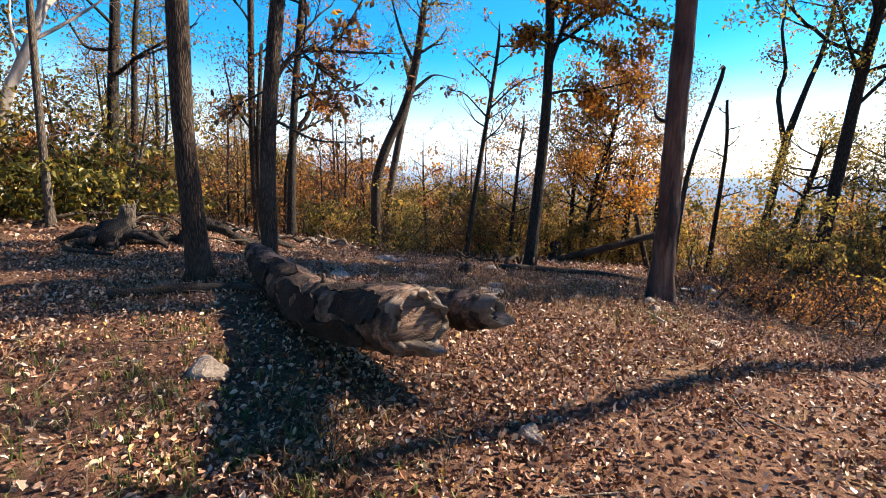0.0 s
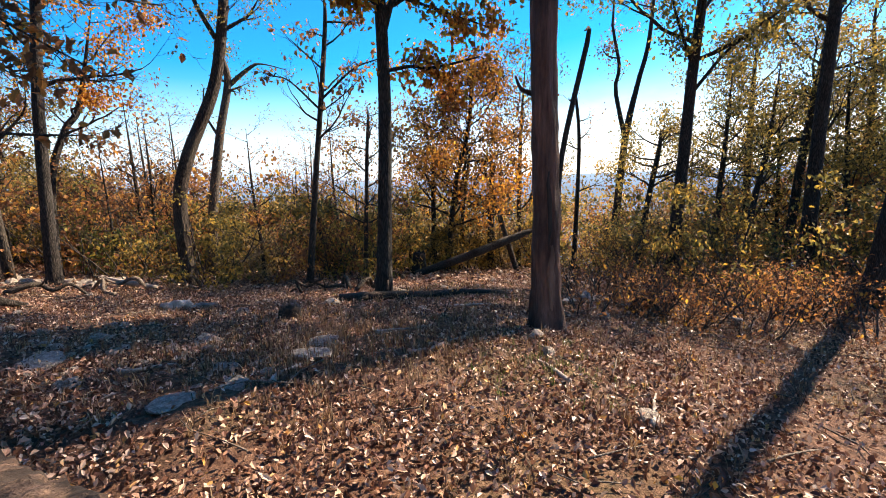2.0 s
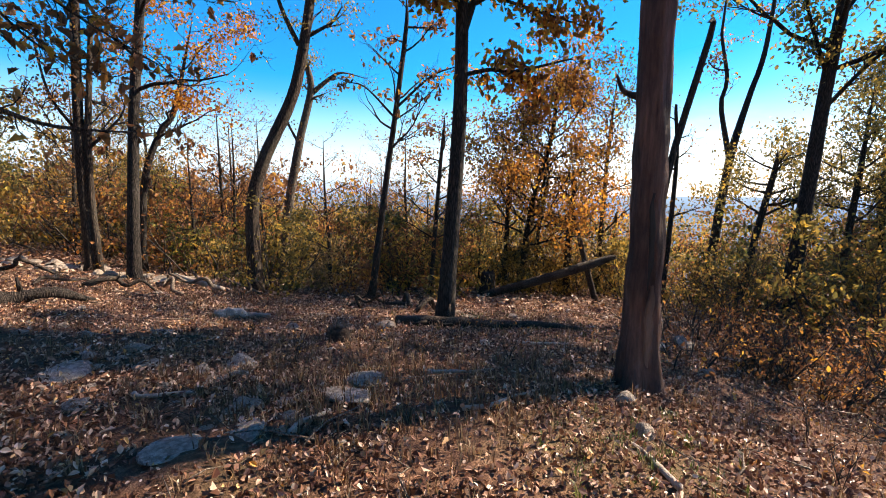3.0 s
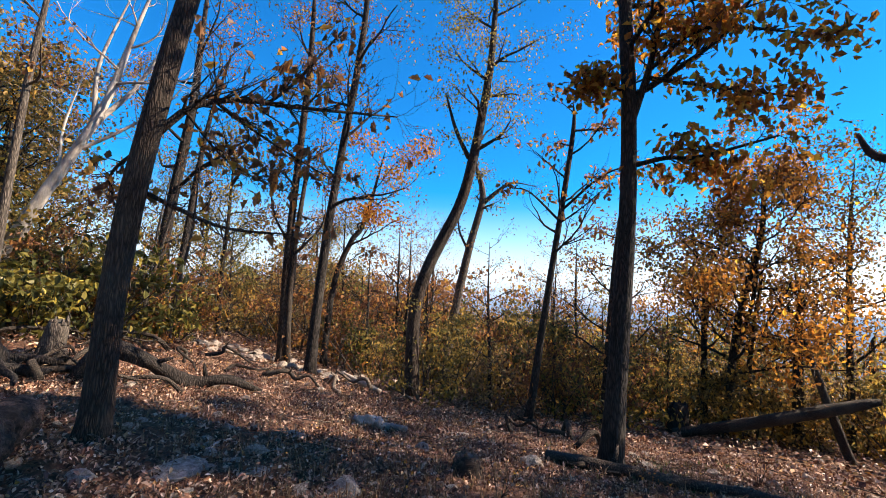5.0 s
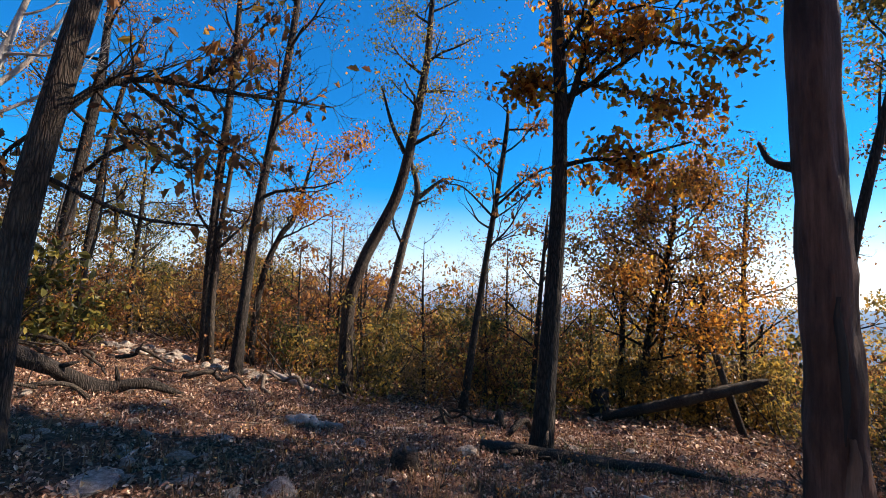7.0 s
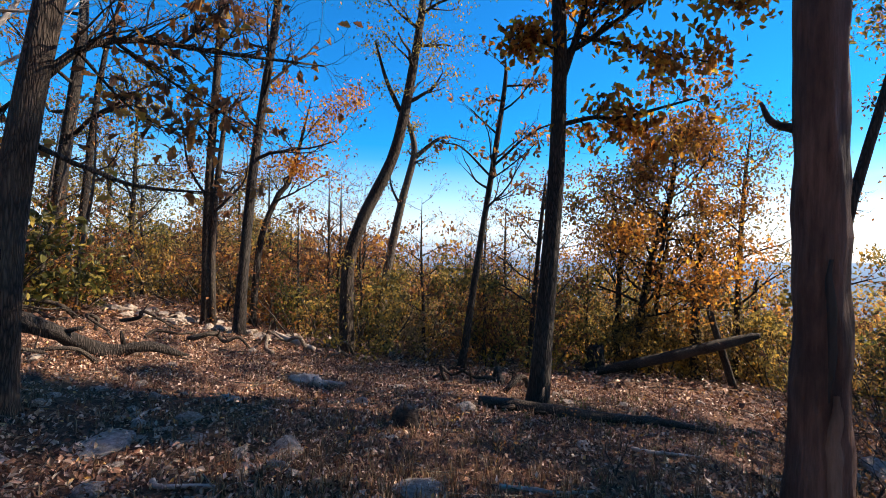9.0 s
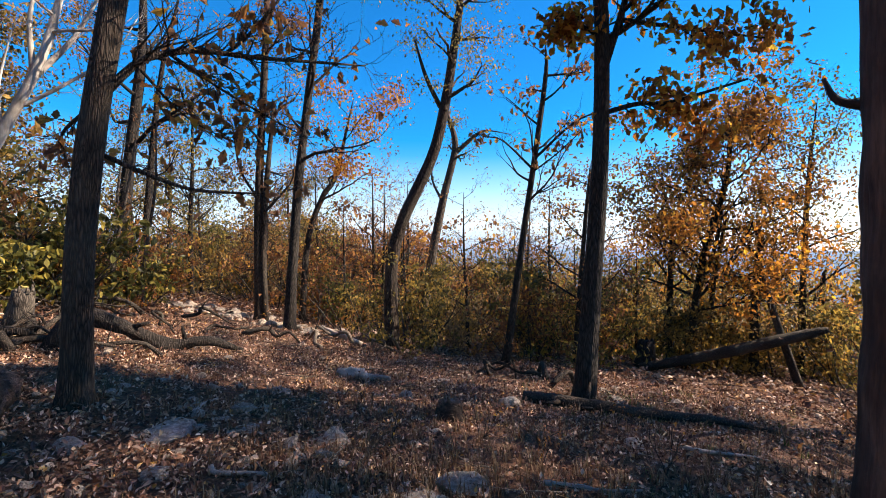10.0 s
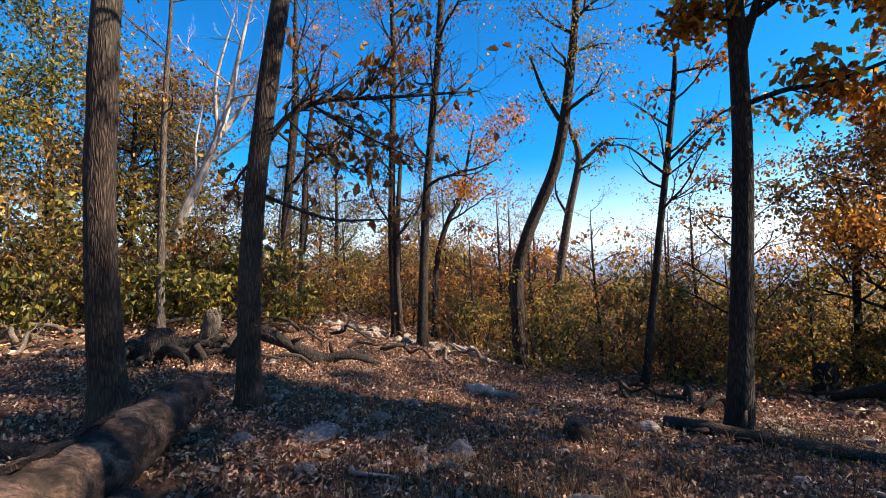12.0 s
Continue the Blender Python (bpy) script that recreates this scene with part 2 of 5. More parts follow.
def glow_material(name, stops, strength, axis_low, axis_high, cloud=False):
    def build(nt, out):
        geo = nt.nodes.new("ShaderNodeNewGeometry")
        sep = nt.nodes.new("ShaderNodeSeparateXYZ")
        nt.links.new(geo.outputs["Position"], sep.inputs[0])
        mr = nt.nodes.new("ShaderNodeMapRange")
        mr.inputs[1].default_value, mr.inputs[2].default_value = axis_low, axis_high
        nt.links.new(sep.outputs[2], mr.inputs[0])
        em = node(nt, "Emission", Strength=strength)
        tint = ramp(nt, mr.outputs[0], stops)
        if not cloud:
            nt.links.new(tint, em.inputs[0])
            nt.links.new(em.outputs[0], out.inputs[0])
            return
        n = noise_tex(nt, coords(nt, (0.0012, 0.0012, 0.004)), 1.0, 7.0, 0.6)
        along = nt.nodes.new("ShaderNodeMapRange")
        along.inputs[1].default_value, along.inputs[2].default_value = -700, 1500
        along.inputs[3].default_value, along.inputs[4].default_value = 0.10, 1.0
        nt.links.new(sep.outputs[0], along.inputs[0])
        fade = ramp(nt, mr.outputs[0], [(0.0, (1.0, 1.0, 1.0)), (0.35, (0.8, 0.8, 0.8)), (1.0, (0, 0, 0))])
        dens = mix(nt, 1.0, ramp(nt, n, [(0.3, (0.35, 0.35, 0.35)), (0.62, (1, 1, 1))]), fade, "MULTIPLY")
        dens = mix(nt, 1.0, dens, along.outputs[0], "MULTIPLY")
        nt.links.new(mix(nt, dens, tint, (0.95, 0.97, 1.0)), em.inputs[0])
        # Painted haze: a glowing blue veil that thickens towards the horizon.
        haze = ramp(nt, mr.outputs[0], [(0.0, (0.9, 0.9, 0.9)), (0.3, (0.75, 0.75, 0.75)), (0.65, (0.3, 0.3, 0.3)), (1.0, (0, 0, 0))])
        dens = mix(nt, 1.0, dens, haze, "LIGHTEN")
        tr, ms = node(nt, "BsdfTransparent"), nt.nodes.new("ShaderNodeMixShader")
        nt.links.new(dens, ms.inputs[0])
        nt.links.new(tr.outputs[0], ms.inputs[1])
        nt.links.new(em.outputs[0], ms.inputs[2])
        nt.links.new(ms.outputs[0], out.inputs[0])
    return material(name, build)


CLOUD = glow_material("white_cloud_and_haze", [(0.0, (0.15, 0.27, 0.56)), (0.13, (0.27, 0.44, 0.74)), (0.28, (0.46, 0.62, 0.84)), (1.0, (0.40, 0.60, 0.90))], 1.0, 0, 900, True)
# Aerial haze is put into the plain's glowing colour, paler blue with height.
PLAIN = glow_material("painted_haze_plain", [(0.0, (0.16, 0.26, 0.42)), (1.0, (0.30, 0.46, 0.70))], 0.9, -110, 60)

# ---- shapes ----
def softplus(v, k=1.0):
    return k * np.logaddexp(0, np.asarray(v, float) / k)


def ground_z(x, y):
    """Height of the woodland floor: level near the track, falling away ahead and to the right."""
    x, y = np.asarray(x, float), np.asarray(y, float)
    u = y + 0.45 * softplus(x - 3) - 0.5 * softplus(-x - 3)
    z = 0.03 + 0.03 * np.minimum(softplus(-x - 1), 12) - 0.13 * softplus(u - 7.3) - 0.2 * softplus(u - 40, 5)
    z = z + 0.12 * np.exp(-((x + 2.7) ** 2 + (y - 6.2) ** 2) / 5) + 0.25 * np.exp(-((x + 8) ** 2 + (y - 8) ** 2) / 14)
    dip = 1 / (1 + np.exp(-(x - 4.4) / 0.55)) / (1 + np.exp((y - 9.5) / 0.9)) / (1 + np.exp(-(y - 2.0) / 0.8))
    return np.maximum(z - 0.5 * dip, -110)


def gz(x, y):
    return float(ground_z(x, y))


def mesh_object(name, verts, faces, mat, parent=None, label="", smooth=False):
    me = bpy.data.meshes.new(name)
    me.from_pydata(np.asarray(verts).tolist(), [], [tuple(f) for f in np.asarray(faces).tolist()] if isinstance(faces, np.ndarray) else faces)
    me.materials.append(mat)
    if smooth:
        me.shade_smooth()
    ob = new(name, me)
    if parent:
        ob.parent = parent
        ob.matrix_parent_inverse = Matrix.Translation(-Vector(parent.location))
    if label:
        ob["label"] = label
    return ob


def empty(name, at, label, category, group="", kind=""):
    ob = new(name)
    ob.location = at
    return tagged(ob, label, category, group, kind)


def smooth_line(points, n):
    """Catmull-Rom through control points of (x, y, z, radius)."""
    P = np.asarray(points, float)
    if len(P) < 3:
        t = np.linspace(0, 1, n)[:, None]
        return P[0] * (1 - t) + P[-1] * t
    P = np.vstack([2 * P[0] - P[1], P, 2 * P[-1] - P[-2]])
    out = []
    for s in np.linspace(0, len(P) - 3 - 1e-6, n):
        i, f = int(s), s - int(s)
        a, b, c, d = P[i:i + 4]
        out.append(0.5 * (2 * b + (c - a) * f + (2 * a - 5 * b + 4 * c - d) * f * f + (3 * b - a - 3 * c + d) * f ** 3))
    return np.array(out)


class Bag:
    """Vertices and faces gathered for one mesh."""
    def __init__(self):
        self.v, self.f, self.n = [], [], 0

    def add(self, v, f):
        self.v.append(np.asarray(v, float))
        self.f.extend([tuple(i + self.n for i in q) for q in f])
        self.n += len(v)

    def obj(self, name, mat, parent=None, label="", smooth=True):
        return mesh_object(name, np.vstack(self.v), self.f, mat, parent, label, smooth)


def tube(line, sides=8, rough=0.0, rng=None, caps=True, flare=0.0):
    """A limb along a line of (x, y, z, radius), uneven by rough, with a root flare at its start."""
    L = np.asarray(line, float)
    n = len(L)
    tan = np.gradient(L[:, :3], axis=0)
    tan /= np.linalg.norm(tan, axis=1)[:, None] + 1e-9
    ref = np.array([1.0, 0.0, 0.0]) if abs(tan[0][0]) < 0.8 else np.array([0.0, 0.0, 1.0])
    ang = np.linspace(0, 2 * np.pi, sides, endpoint=False)
    verts = []
    for i in range(n):
        a = np.cross(tan[i], ref)
        a /= np.linalg.norm(a) + 1e-9
        b = np.cross(tan[i], a)
        r = np.full(sides, max(L[i, 3], 0.001))
        if rough:
            for j in range(sides):
                q = Vector((math.cos(ang[j]) * 1.7, math.sin(ang[j]) * 1.7, i * 0.45)) + Vector((L[0, 0] * 3, L[0, 1] * 3, 0))
                r[j] *= 1 + rough * noise.noise(q) + 0.4 * rough * noise.noise(q * 3.1) + 0.25 * rough * noise.noise(q * 8.3)
        if flare:
            h = max(L[i, 2] - L[0, 2], 0)
            k = math.exp(-h / 0.16)
            r = r * (1 + flare * k * (0.7 + 0.5 * np.cos(ang * 5 + L[0, 0] * 7)))
        verts.append(L[i, :3] + r[:, None] * (np.cos(ang)[:, None] * a + np.sin(ang)[:, None] * b))
    v = np.vstack(verts)
    f = [(i * sides + j, i * sides + (j + 1) % sides, (i + 1) * sides + (j + 1) % sides, (i + 1) * sides + j) for i in range(n - 1) for j in range(sides)]
    if caps:
        f += [tuple(range(sides))[::-1], tuple(range((n - 1) * sides, n * sides))]
    return v, f


LEAF_PLAIN = (np.array([(0, 0, 0), (0.28, 0.45, 0.10), (0, 1, -0.05), (-0.28, 0.45, 0.10)]), [(0, 1, 2), (0, 2, 3)])
LEAF_OVAL = (np.array([(0, 0, 0), (0.2, 0.25, 0.06), (0.27, 0.6, 0.08), (0, 1, -0.08), (-0.27, 0.6, 0.08), (-0.2, 0.25, 0.06)]), [(0, 1, 2, 3), (0, 3, 4, 5)])
LEAF_OAK = (np.array([(0, 0, 0), (0.10, 0.2, 0.03), (0.21, 0.34, 0.10), (0.17, 0.45, 0.07), (0.28, 0.64, 0.12), (0.19, 0.76, 0.05), (0, 1.02, -0.1),
                      (-0.19, 0.76, 0.05), (-0.28, 0.64, 0.12), (-0.17, 0.45, 0.07), (-0.21, 0.34, 0.10), (-0.10, 0.2, 0.03)]),
            [(0, 1, 2, 3), (0, 3, 4, 5), (0, 5, 6), (0, 6, 7), (0, 7, 8, 9), (0, 9, 10, 11)])


def scatter(rng, centres, sizes, shape, droop=0.5, flat=None):
    """One leaf at each centre, turned at random; droop pulls the tips down; flat lays them near the given tilt."""
    T, faces = shape
    n = len(centres)
    yaw = rng.uniform(0, 2 * np.pi, n)
    if flat is None:
        pitch, roll = rng.normal(-droop, 0.7, n), rng.normal(0, 0.9, n)
    else:
        pitch, roll = rng.normal(0, flat, n), rng.normal(0, flat, n)
    cy, sy, cp, s_p, cr, sr = np.cos(yaw), np.sin(yaw), np.cos(pitch), np.sin(pitch), np.cos(roll), np.sin(roll)
    curl = rng.uniform(0.2, 2.4, n)
    P = T[None] * np.asarray(sizes)[:, None, None]
    x, y, z = P[..., 0] * rng.uniform(0.75, 1.3, n)[:, None], P[..., 1], P[..., 2] * curl[:, None]
    x, z = x * cr[:, None] + z * sr[:, None], -x * sr[:, None] + z * cr[:, None]
    y, z = y * cp[:, None] - z * s_p[:, None], y * s_p[:, None] + z * cp[:, None]
    x, y = x * cy[:, None] - y * sy[:, None], x * sy[:, None] + y * cy[:, None]
    V = np.stack([x, y, z], -1) + np.asarray(centres)[:, None, :]
    k = len(T)
    F = [tuple(i * k + j for j in q) for i in range(n) for q in faces]
    return V.reshape(-1, 3), F


def grow(rng, bag, start, way, length, radius, depth, tips, bend=0.25, rise=0.12, sides=6):
    """A limb that forks into thinner ones; gathers the places where leaves hang."""
    n = max(4, int(length / 0.22))
    p, d, line = np.array(start, float), np.array(way, float), []
    d /= np.linalg.norm(d)
    for i in range(n + 1):
        f = i / n
        line.append((*p, radius * (1 - 0.72 * f)))
        d = d + rng.normal(0, bend, 3) * 0.55 + np.array([0, 0, rise * 0.4])
        d /= np.linalg.norm(d)
        p = p + d * length / n
    L = np.array(line)
    if depth <= 0:
        bag.add(*tube([*line[:-1:2], line[-1]] if bend < 0.2 else line, 3, caps=False))
    else:
        bag.add(*tube(line, sides, caps=False))
    if depth <= 0:
        for q in L[len(L) // 2:]:
            tips.append(q[:3])
        return
    for i in range(rng.integers(3, 5)):
        k = rng.integers(max(1, n // 4), n + 1)
        side = rng.normal(0, 1, 3)
        way2 = L[k, :3] - L[k - 1, :3]
        way2 = way2 / np.linalg.norm(way2) + 0.75 * side / np.linalg.norm(side)
        grow(rng, bag, L[k, :3], way2, length * rng.uniform(0.38, 0.65), max(L[k, 3] * 0.65, 0.004), depth - 1, tips, bend, rise, max(4, sides - 1))


def tree(name, label, trunk, height, bark, leaves, leaf_size, count, seed, limbs=(), crown_from=4.5, crown_limbs=9, reach=2.2, lean=(0, 0),
         shape=LEAF_OVAL, sides=14, rough=0.06, flare=0.5, spread=0.28, group="trees of the wood", twig_depth=2, side=(0, 0), twiggy=1.0, clumps=0, limb_leaves=0.3):
    """A forest tree: lower trunk, the same line carried on upwards, limbs with their twigs, and leaves."""
    rng = np.random.default_rng(seed)
    x0, y0 = trunk[0][:2]
    base = gz(x0, y0)
    pts = [list(q) for q in trunk]
    pts[0][2] = base - 0.08
    x, y, z, r = pts[-1]
    dx, dy = (pts[-1][0] - pts[-2][0]) / max(pts[-1][2] - pts[-2][2], 0.1), (pts[-1][1] - pts[-2][1]) / max(pts[-1][2] - pts[-2][2], 0.1)
    top = base + height
    steps = max(1, int((top - z) / 1.6))
    for i in range(steps):
        f = (i + 1) / steps
        h = (top - z) / steps
        x, y = x + (dx * 0.5 + lean[0]) * h + rng.normal(0, 0.08), y + (dy * 0.5 + lean[1]) * h + rng.normal(0, 0.08)
        pts.append([x, y, z + (top - z) * f, r * (1 - 0.85 * f)])
    line = smooth_line(pts, max(14, int(height / 0.22)))
    root = empty(name, (x0, y0, base), label, "tree", group)
    t = Bag()
    t.add(*tube(line, sides, rough, rng, flare=flare))
    t.obj("trunk", bark, root)
    low, tips = [], []
    for control in limbs:
        bag = Bag()
        L = smooth_line(control, 12)
        bag.add(*tube(L, 7, 0.05))
        size = np.linalg.norm(L[-1, :3] - L[0, :3])
        for k in range(2, 12):
            for _ in range((2 if rng.random() < 0.35 else 1) * max(1, int(twiggy))):
                if rng.random() > twiggy:
                    continue
                w = L[k, :3] - L[k - 1, :3]
                w = w / np.linalg.norm(w) + rng.normal(0, 0.6, 3)
                grow(rng, bag, L[k, :3], w, size * rng.uniform(0.12, 0.30), min(max(L[k, 3] * 0.4, 0.004), 0.014), 1, low, 0.5, sides=5)
        bag.obj("limb", bark, root)
    for i in range(crown_limbs):
        bag = Bag()
        f = (i + rng.uniform(0.1, 0.9)) / crown_limbs
        h = base + crown_from + (height - crown_from) * f * 0.96
        k = int(np.argmin(abs(line[:, 2] - h)))
        a = i * 2.4 + rng.uniform(-0.5, 0.5)
        way = np.array([math.cos(a) + side[0], math.sin(a) + side[1], rng.uniform(0.15, 0.8)])
        grow(rng, bag, line[k, :3], way, reach * (1.15 - 0.6 * f) * rng.uniform(0.75, 1.2), max(line[k, 3] * 0.45, 0.012), twig_depth, tips)
        bag.obj("limb", bark, root)
    for places, number in ((tips, count), (low, int(count * limb_leaves))):
        if not number or not places:
            continue
        T = np.array(places)
        if clumps:
            T = T[rng.integers(0, len(T), min(clumps, len(T)))]
        c = T[rng.integers(0, len(T), number)] + rng.normal(0, spread, (number, 3)) * np.array([1, 1, 0.7])
        v, f = scatter(rng, c, rng.uniform(0.6, 1.15, number) * leaf_size, shape)
        mesh_object("crown" if places is tips else "lower_leaves", v, f, leaves, root)
    return root


# ---- ground ----
def axis_steps(low, high, step, far):
    """Close lines between low and high, ever wider ones out to far."""
    mid = np.arange(low, high + step / 2, step)
    grown, d = [], step
    while sum(grown) < far:
        d *= 1.22
        grown.append(d)
    out = np.cumsum(grown)
    return np.concatenate([(low - out)[::-1], mid, high + out])


def build_ground():
    X, Y = axis_steps(-12, 13, 0.11, 4300), axis_steps(-1.5, 18, 0.11, 4300)
    gx, gy = np.meshgrid(X, Y)
    z = ground_z(gx, gy)
    near = np.exp(-np.maximum(np.hypot(gx - 1, gy - 7) - 14, 0) / 6)
    hum = np.array([noise.noise(Vector((a * 0.9, b * 0.9, 0))) * 0.05 + noise.noise(Vector((a * 4, b * 4, 3))) * 0.022 + noise.noise(Vector((a * 11, b * 11, 5))) * 0.010
                    for a, b in zip(gx.ravel(), gy.ravel())]).reshape(gx.shape)
    z = z + hum * near
    v = np.stack([gx, gy, z], -1).reshape(-1, 3)
    n, m = len(X), len(Y)
    i = np.arange(n * m).reshape(m, n)
    f = np.stack([i[:-1, :-1], i[:-1, 1:], i[1:, 1:], i[1:, :-1]], -1).reshape(-1, 4)
    ob = mesh_object("ground", v, f, SOIL, smooth=True)
    tagged(ob, "brown woodland floor of soil and leaf litter", "ground", kind="structure")


build_ground()


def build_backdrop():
    """The plain beyond the ridge and the cloud bank low over it; both glow, with haze painted in."""
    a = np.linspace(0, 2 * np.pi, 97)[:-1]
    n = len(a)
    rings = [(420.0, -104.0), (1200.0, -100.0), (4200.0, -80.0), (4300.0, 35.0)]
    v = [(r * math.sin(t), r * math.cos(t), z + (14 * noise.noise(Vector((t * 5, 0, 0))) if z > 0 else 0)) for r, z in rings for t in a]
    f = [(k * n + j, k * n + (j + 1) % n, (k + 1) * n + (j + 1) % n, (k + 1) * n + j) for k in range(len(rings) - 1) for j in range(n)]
    tagged(mesh_object("backdrop", v, f, PLAIN), "plain with painted blue haze far below the ridge", "distance", kind="structure")
    v = [(4350 * math.sin(t), 4350 * math.cos(t), z) for z in (-60, 120, 350, 900) for t in a]
    f = [(k * n + j, k * n + (j + 1) % n, (k + 1) * n + (j + 1) % n, (k + 1) * n + j) for k in range(3) for j in range(n)]
    tagged(mesh_object("backdrop_clouds", v, f, CLOUD), "white cloud bank and painted haze low over the horizon", "clouds", kind="structure")


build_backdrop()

# ---- standing trees ----
tree("oak_tree", "oak with straight furrowed grey trunk beside a fallen log", [(-2.75, 5.65, 0, 0.16), (-2.78, 5.56, 2.0, 0.126), (-2.78, 5.57, 3.1, 0.126), (-2.77, 5.6, 4.2, 0.122)],
     15, BARK, RUSSET, 0.10, 2200, 11, crown_from=6.0, reach=3.0, sides=22, spread=0.16)
tree("oak_tree", "leaning furrowed oak with long bare limbs and few brown leaves", [(-2.42, 6.78, 0, 0.128), (-2.41, 6.8, 1.57, 0.115), (-2.37, 6.87, 2.69, 0.110), (-2.28, 7.03, 4.15, 0.105)],
     14, BARK, RUSSET, 0.15, 1300, 12, crown_from=4.6, reach=3.0, sides=22, spread=0.09, twiggy=2.0, lean=(0.02, 0.04), shape=LEAF_OAK, clumps=260, limb_leaves=0.32,
     limbs=[[(-2.33, 6.95, 3.01, 0.044), (-2.19, 7.21, 3.39, 0.034), (-1.97, 7.61, 3.6, 0.03), (-1.7, 8.1, 3.68, 0.025), (-1.0, 9.2, 3.9, 0.010)],
            [(-2.33, 6.94, 2.42, 0.024), (-2.16, 7.25, 2.28, 0.021), (-1.95, 7.64, 2.17, 0.017), (-1.5, 8.3, 2.2, 0.006)],
            [(-1.86, 7.85, 3.64, 0.022), (-1.7, 8.1, 4.0, 0.018), (-1.4, 8.5, 4.8, 0.010)],
            [(-2.1, 7.4, 3.5, 0.018), (-1.8, 7.9, 3.2, 0.012), (-1.4, 8.5, 2.9, 0.006)],
            [(-2.2, 7.15, 3.3, 0.016), (-2.0, 7.5, 2.9, 0.010), (-1.8, 8.0, 2.7, 0.005)],
            [(-2.4, 6.86, 2.85, 0.02), (-2.9, 6.9, 2.65, 0.014), (-3.4, 7.2, 2.5, 0.008)]])
tree("twin_tree", "slender grey tree with two close stems", [(-7.02, 13.65, 0, 0.13), (-7.06, 13.61, 2.93, 0.105), (-6.98, 13.69, 6.58, 0.09), (-6.95, 13.72, 8.05, 0.08)],
     13, BARK, RUSSET, 0.085, 3000, 13, crown_from=2.6, crown_limbs=13, reach=1.7, spread=0.16, clumps=200,
     limbs=[[(-6.86, 13.7, -0.45, 0.09), (-6.93, 13.66, 2.2, 0.08), (-6.75, 13.8, 5.5, 0.05)], [(-7.06, 13.6, 2.9, 0.04), (-7.5, 13.4, 3.7, 0.03), (-7.7, 13.3, 4.9, 0.015)]], twiggy=0.5)
tree("oak_tree", "straight slim oak with dark bark", [(-5.63, 13.19, 0, 0.15), (-5.58, 13.23, 1.12, 0.122), (-5.49, 13.31, 3.27, 0.106), (-5.35, 13.44, 5.2, 0.096), (-5.14, 13.61, 7.74, 0.09)],
     14, BARK_DARK, RUSSET, 0.085, 3000, 14, crown_from=3.6, crown_limbs=13, reach=1.8, spread=0.16, clumps=220)
tree("oak_tree", "crooked oak with an orange brown crown", [(-7.07, 15.39, 0, 0.10), (-6.94, 15.47, 1.85, 0.085), (-6.6, 15.72, 3.2, 0.08), (-6.29, 15.94, 3.9, 0.07)],
     6.9, BARK_DARK, ORANGE, 0.10, 3200, 15, crown_from=3.4, reach=1.8, spread=0.2, clumps=150, side=(0.4, 0.2))
tree("curved_tree", "tall curved trunk with sparse green leaves up high", [(-3.04, 13.71, 0.00, 0.179), (-3.07, 13.69, 1.19, 0.146), (-2.82, 13.83, 2.37, 0.142), (-2.28, 14.12, 3.73, 0.132), (-2.01, 14.26, 4.95, 0.121), (-1.77, 14.41, 6.87, 0.095), (-1.69, 14.44, 7.70, 0.083)],
     13, BARK, OLIVE, 0.075, 6500, 16, crown_from=5.6, reach=1.2, crown_limbs=16, spread=0.2, clumps=330, twiggy=0.25, limb_leaves=0.05,
     limbs=[[(-2.10, 14.22, 4.99, 0.060), (-2.41, 14.05, 5.71, 0.046), (-2.65, 13.91, 6.59, 0.019)]])
tree("forked_tree", "thin grey forked tree with a crooked side limb", [(-4.1, 17.6, 0, 0.16), (-3.87, 17.69, 1.08, 0.143), (-3.51, 17.84, 3.25, 0.126), (-3.17, 17.98, 4.91, 0.105), (-3.38, 17.89, 5.9, 0.06)],
     7.2, BARK_PALE, OLIVE, 0.08, 420, 17, crown_from=5.2, crown_limbs=4, reach=0.6, spread=0.15, twiggy=0.3,
     limbs=[[(-3.2, 17.98, 4.7, 0.082), (-2.56, 18.24, 5.31, 0.06), (-2.2, 18.35, 5.45, 0.025), (-1.5, 18.5, 5.3, 0.012)], [(-3.55, 17.8, 3.2, 0.05), (-3.85, 17.7, 3.9, 0.03), (-3.8, 17.7, 4.6, 0.015)]])
tree("slender_tree", "slender dark tree with drooping fine twigs", [(-0.29, 13.55, 0, 0.085), (0.04, 13.63, 1.89, 0.065), (0.26, 13.69, 3.55, 0.058), (0.46, 13.73, 5.22, 0.045)],
     6.6, BARK_DARK, RUSSET, 0.14, 170, 18, crown_from=3.0, crown_limbs=8, reach=1.2, spread=0.10, shape=LEAF_OAK, clumps=40, limb_leaves=1.2,
     limbs=[[(0.26, 13.69, 3.5, 0.03), (1.0, 13.87, 4.2, 0.022), (1.57, 14.0, 4.45, 0.012)], [(0.46, 13.73, 5.19, 0.026), (1.22, 13.91, 5.22, 0.012)], [(0.2, 13.68, 3.3, 0.028), (-0.4, 13.6, 3.9, 0.018), (-0.8, 13.5, 4.0, 0.01)],
            [(0.2, 13.65, 3.2, 0.02), (0.7, 13.5, 3.5, 0.014), (1.2, 13.4, 3.9, 0.008)]])
